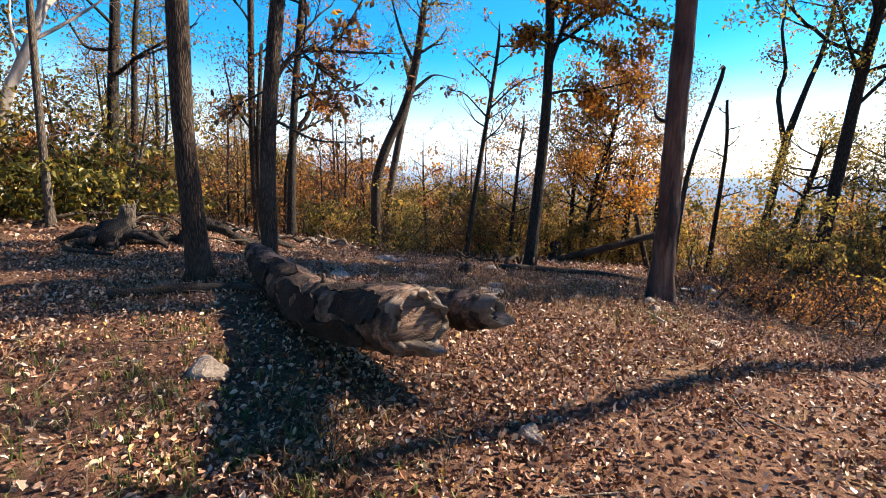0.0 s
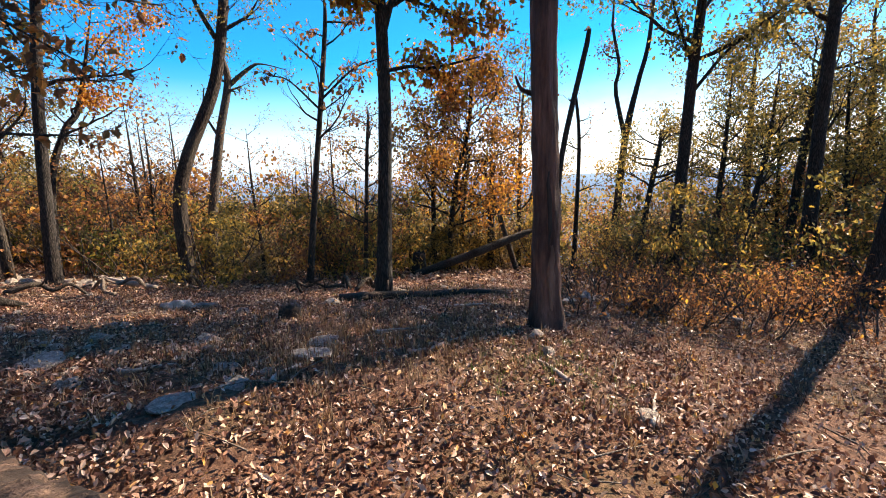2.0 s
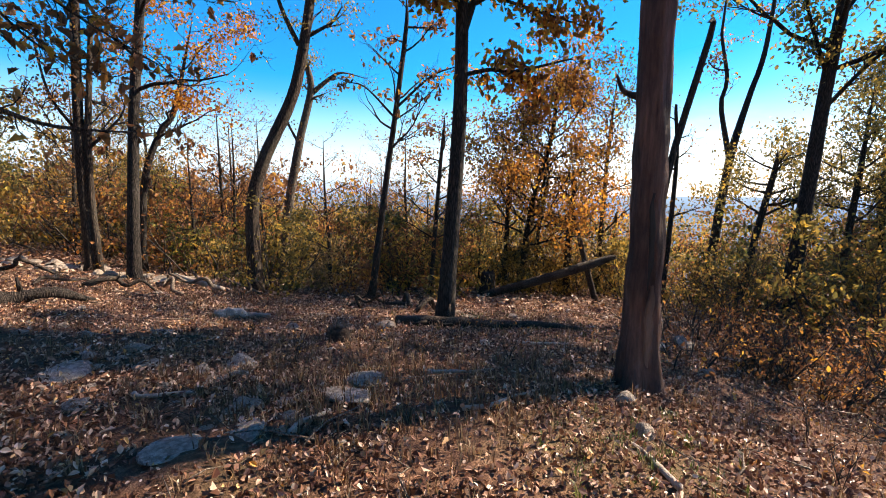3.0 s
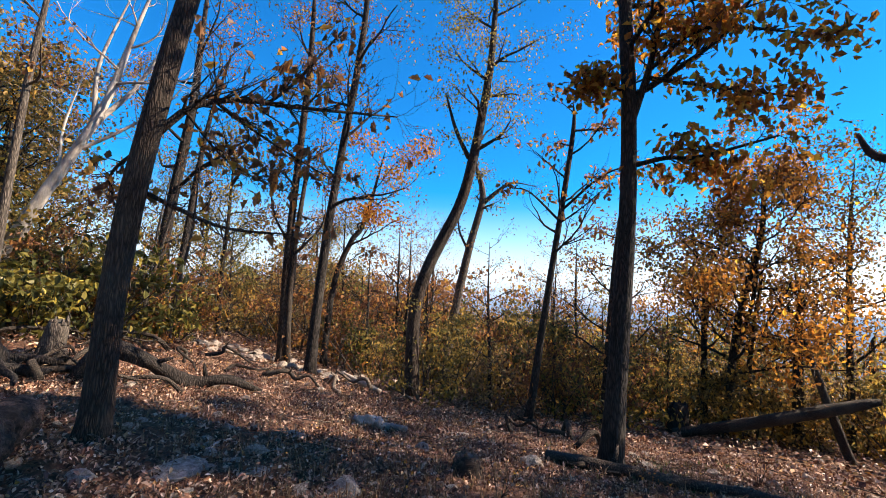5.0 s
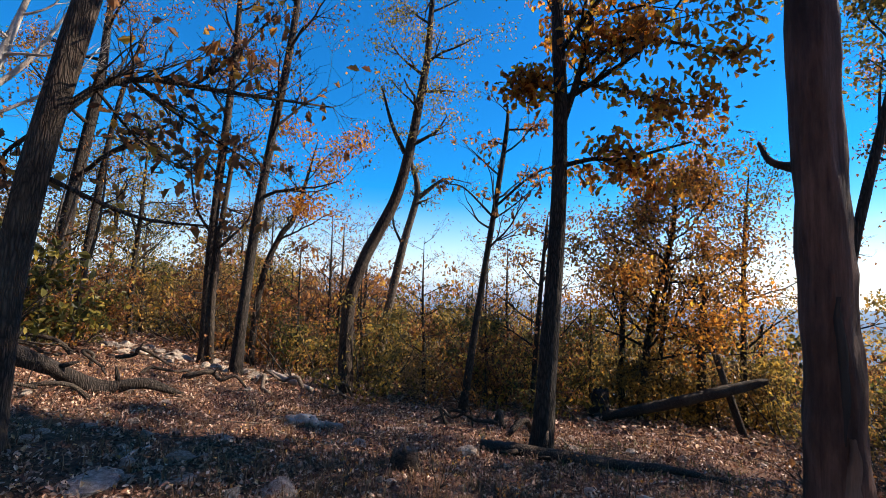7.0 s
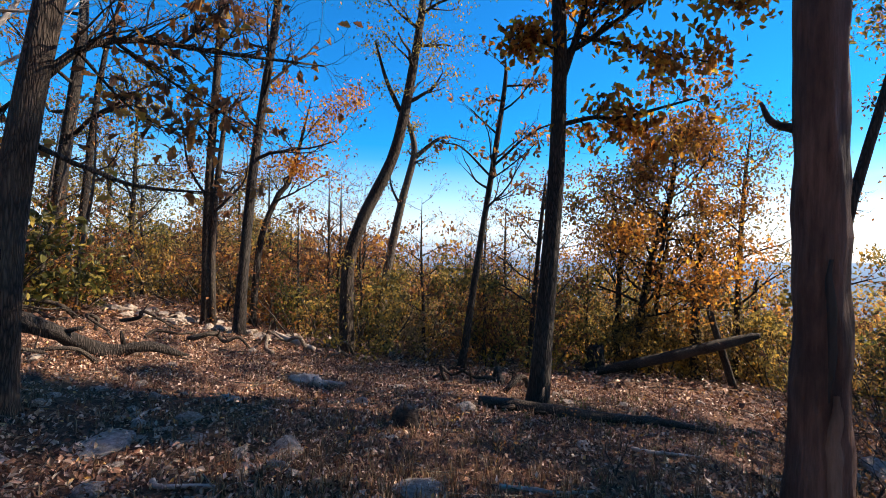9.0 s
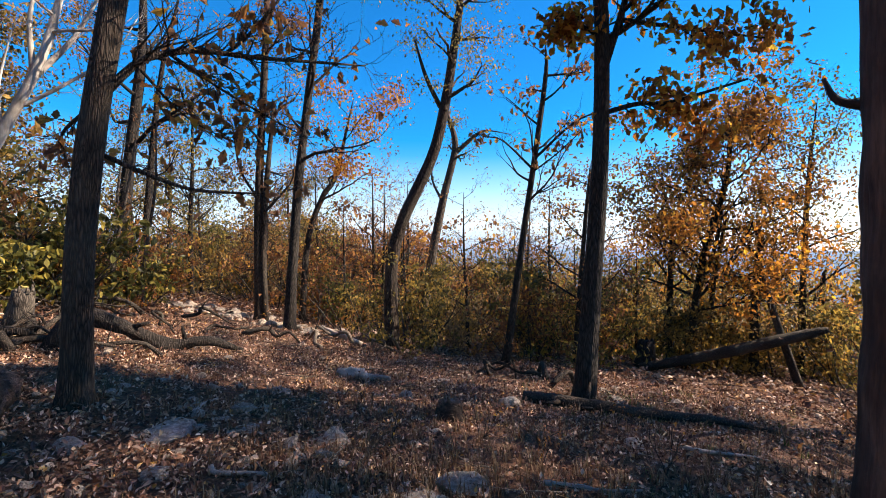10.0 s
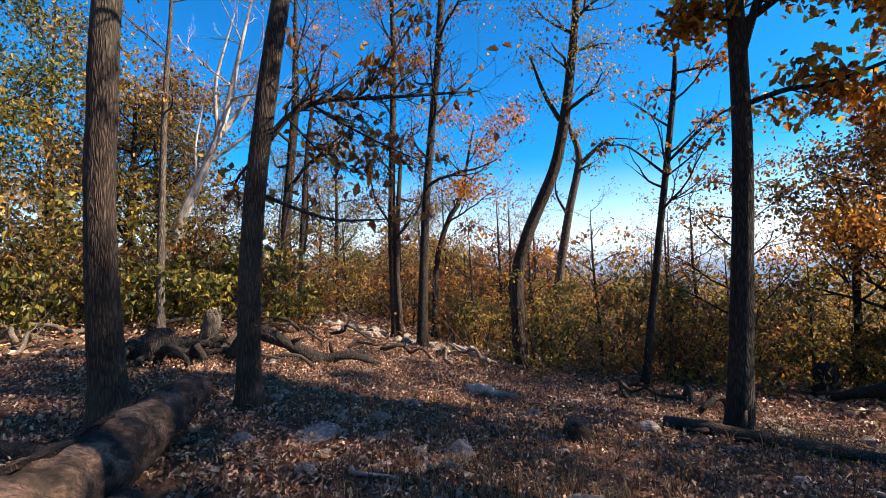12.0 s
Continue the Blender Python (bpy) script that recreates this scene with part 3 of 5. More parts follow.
tree("oak_tree", "dark straight oak with an orange crown of large leaves", [(1.57, 10.4, 0, 0.145), (1.65, 10.4, 0.91, 0.119), (1.75, 10.41, 2.76, 0.104), (1.76, 10.41, 4.25, 0.094), (1.73, 10.41, 5.01, 0.088)],
     12.0, BARK_DARK, ORANGE, 0.13, 6200, 19, crown_from=4.4, crown_limbs=18, reach=2.2, shape=LEAF_OAK, sides=20, spread=0.13, side=(0.75, -0.1), clumps=300, limb_leaves=0.36,
     limbs=[[(1.80, 10.42, 3.95, 0.05), (2.0, 10.43, 4.61, 0.043), (2.1, 10.44, 5.1, 0.036), (2.3, 10.5, 6.5, 0.02)],
            [(1.78, 10.4, 3.34, 0.034), (2.2, 10.35, 3.4, 0.028), (2.54, 10.3, 3.36, 0.024), (3.3, 10.2, 3.5, 0.012)],
            [(2.0, 10.43, 4.6, 0.03), (2.6, 10.2, 4.9, 0.022), (3.6, 10.0, 4.5, 0.01)],
            [(2.0, 10.43, 4.5, 0.03), (2.7, 10.5, 4.3, 0.020), (3.5, 10.4, 4.0, 0.01)],
            [(1.75, 10.4, 4.3, 0.03), (1.45, 10.2, 4.45, 0.02), (1.2, 10.1, 4.4, 0.01)]])
dead = tree("dead_tree", "thick standing dead tree of bare reddish brown wood", [(3.58, 7.78, 0, 0.185), (3.57, 7.78, 0.5, 0.163), (3.575, 7.78, 1.47, 0.147), (3.56, 7.78, 2.57, 0.142), (3.55, 7.78, 4.14, 0.135)],
     11, BARE_WOOD, RUSSET, 0.1, 0, 20, crown_from=7, crown_limbs=5, reach=1.5, sides=40, rough=0.19, flare=0.8, twiggy=0.12,
     limbs=[[(3.46, 7.84, 2.48, 0.035), (3.33, 7.89, 2.55, 0.024), (3.27, 7.92, 2.70, 0.012)]])


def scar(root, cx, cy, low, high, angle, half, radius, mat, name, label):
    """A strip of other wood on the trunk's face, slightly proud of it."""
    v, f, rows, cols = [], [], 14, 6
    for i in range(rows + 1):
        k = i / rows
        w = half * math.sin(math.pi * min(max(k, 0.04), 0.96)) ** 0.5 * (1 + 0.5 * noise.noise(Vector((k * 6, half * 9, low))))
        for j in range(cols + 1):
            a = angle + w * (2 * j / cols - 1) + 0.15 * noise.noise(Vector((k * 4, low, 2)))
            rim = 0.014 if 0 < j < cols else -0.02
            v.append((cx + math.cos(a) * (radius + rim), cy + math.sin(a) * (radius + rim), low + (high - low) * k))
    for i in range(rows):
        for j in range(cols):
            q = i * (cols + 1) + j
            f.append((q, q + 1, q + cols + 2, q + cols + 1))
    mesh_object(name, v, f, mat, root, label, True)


# No real recess: the hollow's shade is painted as a dark raised strip.
scar(dead, 3.573, 7.78, 0.75, 1.62, radians(265), 0.20, 0.152, HOLLOW_SHADE, "hollow", "dark strip painted as a hollow in the trunk")
scar(dead, 3.58, 7.78, 0.04, 0.80, radians(272), 0.28, 0.166, FLAKE, "bare_patch", "pale flaking patch at the foot")
tree("oak_tree", "small oak with a full orange and yellow crown", [(3.45, 17.7, 0, 0.10), (3.75, 17.7, 1.2, 0.08), (4.3, 17.8, 3.4, 0.065), (4.4, 17.8, 4.6, 0.05)],
     6.6, BARK_DARK, AMBER, 0.105, 18000, 21, crown_from=1.4, crown_limbs=30, reach=2.5, spread=0.22, clumps=480,
     limbs=[[(3.7, 17.7, 0.6, 0.05), (4.1, 17.6, 2.0, 0.045), (4.2, 17.5, 3.4, 0.03)]], limb_leaves=0.05)
tree("young_tree", "fine-twigged young tree with small dull leaves", [(6.3, 19.4, 0, 0.09), (6.4, 19.4, 2.0, 0.07), (6.5, 19.4, 4.0, 0.05)], 7.5, BARK_DARK, OLIVE, 0.085, 4500, 38, crown_from=1.8, crown_limbs=18, reach=1.9, spread=0.25)
tree("young_tree", "fine-twigged young tree half bare", [(0.9, 15.2, 0, 0.06), (1.1, 15.2, 2.0, 0.05), (1.2, 15.2, 3.2, 0.035)], 4.6, BARK_DARK, RUSSET, 0.075, 1600, 39, crown_from=1.2, crown_limbs=14, reach=1.2, spread=0.22)
for x, y, dx, r, h, s in ((3.05, 18.2, 0.05, 0.09, 4.2, 31), (4.0, 18.6, 0.35, 0.07, 4.2, 32), (4.95, 18.0, 0.15, 0.12, 3.6, 33)):
    tree("young_tree", "thin dark young tree with orange leaves among brush", [(x, y, 0, r), (x + dx * 0.4, y, 0.6, r * 0.85), (x + dx, y, 2.0, r * 0.7)], h, BARK_DARK, AMBER, 0.09, 1300, s, crown_from=1.9, crown_limbs=7, reach=1.2, sides=9)
tree("twisted_tree", "slim dark tree forking into two twisted stems", [(10.71, 21.1, 0, 0.19), (10.96, 21.1, -0.05, 0.16), (11.3, 21.1, 3.1, 0.14), (11.76, 21.1, 5.19, 0.10), (12.17, 21.1, 6.71, 0.085)],
     15.0, BARK_DARK, RUSSET, 0.13, 4200, 22, crown_from=10.0, reach=2.4, crown_limbs=14, spread=0.2, clumps=300, twiggy=0.4, limb_leaves=0.05,
     limbs=[[(11.3, 21.1, 3.0, 0.11), (11.0, 21.1, 4.2, 0.09), (10.83, 21.1, 5.1, 0.08), (10.98, 21.1, 5.8, 0.07), (10.88, 21.1, 6.5, 0.065), (10.66, 21.1, 7.6, 0.05), (10.8, 21.0, 9.5, 0.02)],
            [(10.95, 21.1, 6.2, 0.03), (10.5, 21.1, 6.3, 0.025), (10.2, 21.0, 6.55, 0.012)]])
tree("oak_tree", "dark leaning oak with olive brown crown", [(9.12, 14.2, 0, 0.17), (9.36, 14.2, 1.66, 0.145), (9.53, 14.2, 4.08, 0.13), (9.72, 14.2, 5.84, 0.115)], 14.0, BARK_DARK, OLIVE, 0.12, 14000, 23, crown_from=5.4, side=(-0.3, -0.5), reach=3.3, crown_limbs=20, spread=0.22, clumps=420, limb_leaves=0.10,
     limbs=[[(9.55, 14.2, 3.6, 0.05), (10.3, 13.9, 4.6, 0.035), (11.0, 13.6, 5.0, 0.015)], [(9.55, 14.2, 4.2, 0.05), (9.0, 14.0, 5.2, 0.035), (8.5, 13.7, 6.0, 0.015)]])
for x, dx, y, h, k in ((12.37, 0.25, 17.0, 6.5, 87), (13.4, 0.75, 17.0, 7.0, 88), (9.66, 0.7, 17.0, 4.6, 89)):
    tree("young_tree", "thin dark stem of the olive thicket", [(x, y, 0, 0.11), (x + dx * 0.5, y, 0.6, 0.09), (x + dx, y, 2.4, 0.075)], h, BARK_DARK, OLIVE, 0.10, 2600, k, crown_from=2.6, crown_limbs=12, reach=1.5, sides=9, clumps=160, spread=0.2)
tree("oak_tree", "dark oak at the edge of an olive thicket", [(12.5, 13.6, 0, 0.19), (12.55, 13.55, 2.0, 0.155), (12.7, 13.5, 6.2, 0.13)], 15, BARK_DARK, OLIVE, 0.13, 9000, 24, crown_from=6.0, reach=2.5, crown_limbs=24, clumps=520, spread=0.22, lean=(-0.08, 0.06), side=(-0.3, 0.5))
# Added at the view's edge and leaned so its trunk shadow crosses the litter.
tree("oak_tree", "tall dark leaning oak added to cast a shadow over the litter", [(10.1, 9.8, 0, 0.17), (10.4, 9.6, 2.0, 0.13), (11.0, 9.2, 6.0, 0.11), (11.45, 8.9, 9.0, 0.10)], 14.5, BARK_DARK, RUSSET, 0.13, 2400, 86, crown_from=9.6, reach=2.4, crown_limbs=12, spread=0.2, clumps=260)
tree("oak_tree", "dark oak deep in the olive thicket", [(15.2, 17.2, 0, 0.15), (15.6, 17.2, 2.0, 0.13), (16.0, 17.1, 5.2, 0.11)], 10, BARK_DARK, OLIVE, 0.11, 3600, 34, crown_from=4.0, reach=2.6, crown_limbs=12)
tree("slender_tree", "thin bare wavy dark sapling", [(7.4, 16.7, 0, 0.085), (7.6, 16.8, 2.4, 0.06), (7.45, 16.7, 4.0, 0.045)], 5.6, BARK_DARK, RUSSET, 0.08, 80, 25, crown_from=2.6, crown_limbs=5, reach=0.8, sides=8)
tree("broken_pole", "leaning broken dead pole of dark wood", [(3.92, 8.6, 0, 0.05), (3.98, 8.6, 1.0, 0.042), (4.08, 8.6, 1.95, 0.036), (4.40, 8.6, 3.3, 0.032)], 3.65, BARK_DARK, RUSSET, 0.1, 0, 26, crown_from=2.5, crown_limbs=0, reach=0.4, sides=9)
tree("slender_tree", "slim grey tree at the edge of the clearing", [(-7.9, 7.9, 0, 0.085), (-7.9, 7.9, 2.2, 0.07), (-7.85, 7.95, 5.2, 0.055)], 9.5, BARK_PALE, RUSSET, 0.10, 520, 27, crown_from=3.9, crown_limbs=7, reach=1.5, spread=0.12, clumps=70)
tree("oak_tree", "dark oak with a leaning pale companion stem", [(-11.5, 13.0, 0, 0.19), (-11.5, 13.0, 3.0, 0.16), (-11.2, 13.2, 7.0, 0.13)], 13, BARK_DARK, RUSSET, 0.10, 2600, 28, crown_from=3.6, reach=2.4, spread=0.2, clumps=260,
     limbs=[[(-11.2, 13.3, -0.1, 0.12), (-11.1, 13.4, 3.0, 0.10), (-10.8, 13.5, 6.5, 0.07), (-10.3, 13.7, 9.0, 0.03)]], twiggy=0.4)
tree("dead_tree", "bleached dead tree with bare forking white limbs", [(-11.35, 8.7, 0, 0.16), (-10.85, 9.4, 2.96, 0.13), (-10.3, 10.25, 5.6, 0.10)], 9.6, WHITE_WOOD, RUSSET, 0.1, 0, 29, crown_from=5.6, crown_limbs=9, reach=1.8, lean=(0.02, 0.02), sides=14, twiggy=0.6, rough=0.2,
     limbs=[[(-10.32, 10.2, 5.4, 0.075), (-9.95, 10.85, 6.6, 0.05), (-9.5, 11.4, 8.4, 0.02)], [(-10.35, 10.2, 5.5, 0.07), (-10.45, 10.2, 7.0, 0.045), (-10.2, 10.6, 9.0, 0.018)],
            [(-10.5, 9.9, 4.6, 0.05), (-10.0, 10.6, 5.3, 0.04), (-9.4, 11.3, 6.2, 0.022), (-9.1, 11.7, 7.2, 0.01)], [(-10.6, 9.75, 4.2, 0.04), (-10.8, 9.8, 5.2, 0.03), (-10.7, 10.0, 6.6, 0.012)]])
for x, y, dx, s in ((-9.1, 11.1, 0.5, 81), (-9.5, 11.5, -0.1, 82), (-8.7, 11.6, 0.3, 83)):
    tree("sapling", "thin pale bare sapling at the brow", [(x, y, 0, 0.05), (x + dx * 0.4, y, 1.4, 0.04), (x + dx, y + 0.1, 3.0, 0.03)], 4.6, BARK_PALE, RUSSET, 0.08, 60, s, crown_from=1.8, crown_limbs=5, reach=0.9, sides=8, group="bare saplings")
# Unseen wood added behind the viewpoint to cut blue sky light on shaded faces.
sky_blocker = tree("oak_tree", "unseen russet oak added behind the path to block sky light", [(-1.5, -6.0, 0, 0.2), (-1.5, -6.0, 3.0, 0.16), (-1.4, -6.1, 6.0, 0.13)], 15, BARK, RUSSET, 0.26, 4200, 85, crown_from=3.2, crown_limbs=14, reach=3.4, spread=0.4, twig_depth=1, sides=10, shape=LEAF_PLAIN)
for x, y, turn, size in ((5.0, -5.5, 60, 1.0), (-7.5, -5.0, 130, 1.1), (11.0, -3.5, 200, 0.95), (1.8, -9.5, 290, 1.15), (-13.5, -4.0, 20, 1.0), (8.5, -9.0, 100, 1.1), (-5.0, -10.5, 240, 1.1), (16.0, 1.0, 330, 1.0)):
    copy_thing(sky_blocker, pose(x, y, gz(x, y), 0, 0, turn) @ Matrix.Scale(size, 4))
tree("dead_snag", "short broken dead snag in the brush", [(7.97, 23.4, 0, 0.11), (8.0, 23.4, 0.2, 0.09), (8.05, 23.4, 0.9, 0.06)], 3.5, BARK_DARK, RUSSET, 0.1, 0, 30, crown_from=2.6, crown_limbs=1, reach=0.3, sides=8)
for x, y, h, mat, n, s in ((21.0, 20.0, 12, OCHRE, 8000, 76), (17.0, 21.5, 10, OLIVE, 8000, 77), (24.0, 18.0, 11, GREEN, 7000, 84), (-14.5, 5.4, 11, GREEN, 12000, 35), (-18.5, 8.0, 12, GREEN, 9000, 36), (-14.5, 9.3, 7.5, OCHRE, 7000, 37), (-12.6, 3.2, 8.5, OLIVE, 9000, 40), (-17.5, 11.2, 8.5, RUSSET, 6000, 48)):
    tree("oak_tree", "broad leafy tree turning yellow behind the clearing", [(x, y, 0, 0.17), (x + 0.1, y, 2.0, 0.14), (x + 0.2, y + 0.1, 5.0, 0.10)], h, BARK_DARK, mat, 0.14, n, s, crown_from=1.2, crown_limbs=24, reach=2.8, sides=9, spread=0.3, clumps=500)

# ---- brush, thickets and far woods: a few kinds, each repeated ----
def shrub(label, leaves, count, height, width, leaf_size, seed, name="shrub", stems=None):
    """A many-stemmed bush: arching stems, leaves in sprays round the twigs, thinner towards the ground."""
    rng = np.random.default_rng(seed)
    root = empty(name, (0, 0, 0), label, "shrub", "brush below the ridge")
    tips = []
    for i in range(7):
        bag = Bag()
        a, s = i * 0.9 + rng.uniform(-0.3, 0.3), rng.uniform(0, width * 0.35)
        out = rng.uniform(0.25, 0.85)
        way = (math.cos(a) * out, math.sin(a) * out, 1)
        grow(rng, bag, (math.cos(a) * s, math.sin(a) * s, -0.15), way, height * rng.uniform(0.55, 1.05), rng.uniform(0.014, 0.028), 2, tips, 0.24, 0.02, 4)
        bag.obj("stem", stems or TWIG, root)
    T = np.array(tips)
    k = 120
    T = T[rng.integers(0, len(T), k)] + rng.normal(0, 0.06, (k, 3))
    low = rng.uniform(0, 1, k) < 0.4
    T[low, 2] *= rng.uniform(0.15, 0.8, int(low.sum()))
    T[low, :2] *= 0.85
    weight = rng.uniform(0.15, 1.0, k) ** 2
    pick = rng.choice(k, count, p=weight / weight.sum())
    c = T[pick] + rng.normal(0, 0.12, (count, 3)) * np.array([1.2, 1.2, 0.6])
    c[:, 2] = np.maximum(c[:, 2], 0.05)
    v, f = scatter(rng, c, rng.uniform(0.6, 1.35, count) * leaf_size, LEAF_OVAL)
    mesh_object("foliage", v, f, leaves, root)
    return root


def place_kinds(kinds, spots, rng, low, high):
    """Spreads the kinds over the spots; the first of each kind is the original."""
    used = {}
    for x, y, s in spots:
        patch = noise.noise(Vector((x * 0.28, y * 0.28, 3.0)))
        k = int(min(max((patch * 0.7 + 0.5 + rng.normal(0, 0.24)) * len(kinds), 0), len(kinds) - 1))
        m = pose(x, y, gz(x, y), 0, 0, rng.uniform(0, 360)) @ Matrix.Scale(s * rng.uniform(low, high) * (1 + 0.3 * noise.noise(Vector((x * 0.35, y * 0.35, 9.0)))), 4)
        if k in used:
            copy_thing(kinds[k], m)
        else:
            used[k] = m
    for k, ob in enumerate(kinds):
        if k in used:
            ob.matrix_basis = used[k]
        else:
            for o in (*ob.children_recursive, ob):
                bpy.data.objects.remove(o)


def brush():
    rng = np.random.default_rng(5)
    kinds = [shrub("tan shrub with withered leaves", TAN, 1500, 2.1, 2.2, 0.10, 45, stems=PALE_TWIG), shrub("thin russet shrub half bare of leaves", RUSSET, 900, 2.4, 2.0, 0.10, 43),
             shrub("olive green shrub turning yellow", OLIVE, 2100, 2.3, 2.3, 0.105, 42), shrub("rusty ochre shrub with dense leaves", OCHRE, 2100, 2.2, 2.3, 0.105, 46),
             shrub("nearly bare dark twiggy shrub", RUSSET, 260, 2.4, 2.0, 0.10, 44), shrub("dull green shrub with a few yellow leaves", GREEN, 2000, 2.2, 2.3, 0.105, 50),
             shrub("russet brown shrub with crisp leaves", RUSSET, 2000, 2.4, 2.2, 0.105, 51), shrub("ochre autumn shrub with small leaves", OCHRE, 1500, 2.4, 2.2, 0.095, 41)]
    spots = []
    while len(spots) < 225:
        x, u = rng.uniform(-24, 28), 13.4 + 14.0 * rng.uniform(0, 1) ** 1.2
        y = u - 0.45 * float(softplus(x - 3)) + 0.5 * float(softplus(-x - 3))
        if (x < -10 and y < 12) or (1.6 < x < 6.6 and y < 17.3) or (-1.0 < x < 9.0 and u < 14.8):
            continue
        side = max(0.0, -x - 8) * 0.05 + max(0.0, x - 10) * 0.02
        s = 0.86 + min(side, 0.5) + 0.035 * (u - 13.4) + (0.22 if x < -4.5 else 0.0)
        if 4.5 < x < 14 and u > 16:
            s *= 0.86
        if all((x - a) ** 2 + (y - b) ** 2 > 0.9 for a, b, _ in spots):
            spots.append((x, y, s))
    for _ in range(54):
        spots.append((rng.uniform(-18, -10.5), rng.uniform(1, 12.5), rng.uniform(0.7, 1.15)))
    for _ in range(16):
        spots.append((rng.uniform(-13, -9.6), rng.uniform(8.5, 13.0), rng.uniform(0.7, 1.0)))
    place_kinds(kinds, spots, rng, 0.6, 1.25)


brush()
place_kinds([shrub("broad-leaved shrub with yellowing green leaves", BROAD, 900, 2.2, 1.7, 0.15, 49, "broadleaf_shrub")],
            [(-8.4, 9.9, 0.9), (-9.3, 9.2, 1.0), (-10.0, 8.2, 1.0), (-9.0, 10.8, 0.8), (-11.3, 7.2, 1.1), (-10.6, 6.0, 0.9)], np.random.default_rng(14), 0.9, 1.1)


def undergrowth():
    """Low withered brush in the shade beside the dead tree."""
    rng = np.random.default_rng(15)
    spots = []
    for _ in range(46):
        x = rng.uniform(4.4, 11.0)
        spots.append((x, rng.uniform(8.4, 12.4) - 0.12 * (x - 4.4), rng.uniform(0.7, 1.15)))
    place_kinds([shrub("low withered brown undergrowth", RUSSET, 420, 0.75, 0.9, 0.06, 52, "low_shrub"), shrub("low bare brown undergrowth", RUSSET, 130, 0.85, 0.9, 0.06, 53, "low_shrub")], spots, rng, 0.8, 1.15)


undergrowth()


def thicket():
    """Young trees of the thicket, on the right slope and beyond the clearing."""
    rng = np.random.default_rng(6)
    for k, (mat, n, h, label) in enumerate(((OLIVE, 4200, 6.5, "young tree with olive green leaves"), (GREEN, 4200, 6.0, "leafy green young tree of the thicket"), (OCHRE, 2800, 5.5, "young tree with ochre leaves"), (RUSSET, 420, 6.5, "bare young tree with a few brown leaves"))):
        kind = tree("young_tree", label, [(0, 0, 0, 0.09), (0.1, 0, 2.0, 0.07), (0.2, 0.1, 4.0, 0.05)], h, BARK_DARK, mat, 0.10, n, 50 + k, crown_from=1.5, crown_limbs=13, reach=1.7, sides=8, group="young trees of the thicket", spread=0.26, shape=LEAF_PLAIN)
        spots = []
        right = [(16.5, 15), (17, 19), (19, 16), (20, 21), (16, 25), (22, 18), (17.5, 26), (18, 12.5), (21, 13), (24, 15), (24, 24), (17.5, 17.2), (16.2, 20.6), (19.5, 18.3)]
        left = [(-13, 14.5), (-15, 10.5), (-13.2, 10.2), (-16, 15), (-19, 13), (-20, 9), (-15.5, 7.5), (-18, 6), (-14, 18), (-18, 19), (-22, 16), (-13.5, 4.6), (-17, 3.0), (-11.5, 20), (-15, 24), (-24, 11), (-14, 2.4), (-12.6, 16.3), (-10.4, 17.4), (-9.2, 19.2)]
        for i, (x, y) in enumerate(right + left):
            want = (0, 1, 0, 2, 3)[(i * 7 + i // 3) % 5]
            if want == k:
                spots.append((x + rng.uniform(-0.4, 0.4), y + rng.uniform(-0.4, 0.4), rng.uniform(0.9, 1.2) if x > 0 else rng.uniform(0.75, 1.0)))
        for i in range(24):
            if k == 3:
                spots.append((rng.uniform(-11, 3), rng.uniform(15.2, 24), rng.uniform(0.45, 0.85)))
        place_kinds([kind], spots, rng, 0.95, 1.05)


thicket()


def far_woods():
    """The wooded slope far below: one sheet of many small crowns."""
    rng = np.random.default_rng(7)
    for mat, share, label in ((OCHRE, 340, "ochre autumn woods on the slope far below"), (OLIVE, 240, "olive green woods on the slope far below"), (RUSSET, 240, "russet woods on the slope far below")):
        c, size = [], []
        for _ in range(share):
            x, u = rng.uniform(-45, 60), 26 + 90 * rng.uniform(0, 1) ** 1.7
            y = u - 0.45 * float(softplus(x - 3)) + 0.5 * float(softplus(-x - 3))
            h = rng.uniform(3.2, 4.6) + 0.13 * (u - 26) + 0.16 * max(0.0, u - 40)
            w, k = 0.9 + 0.015 * (u - 26), 150
            lumps = rng.normal(0, 1, (14, 3)) * np.array([w, w, h * 0.24]) + np.array([x, y, gz(x, y) + h * 0.52])
            c.append(lumps[rng.integers(0, 14, k)] + rng.normal(0, 0.22 * w, (k, 3)))
            size.append(rng.uniform(0.12, 0.24, k) * (1 + 0.02 * (u - 26)))
        v, f = scatter(rng, np.vstack(c), np.concatenate(size), LEAF_PLAIN)
        tagged(mesh_object("far_woods", v, f, mat), label, "woods", kind="stuff")


far_woods()

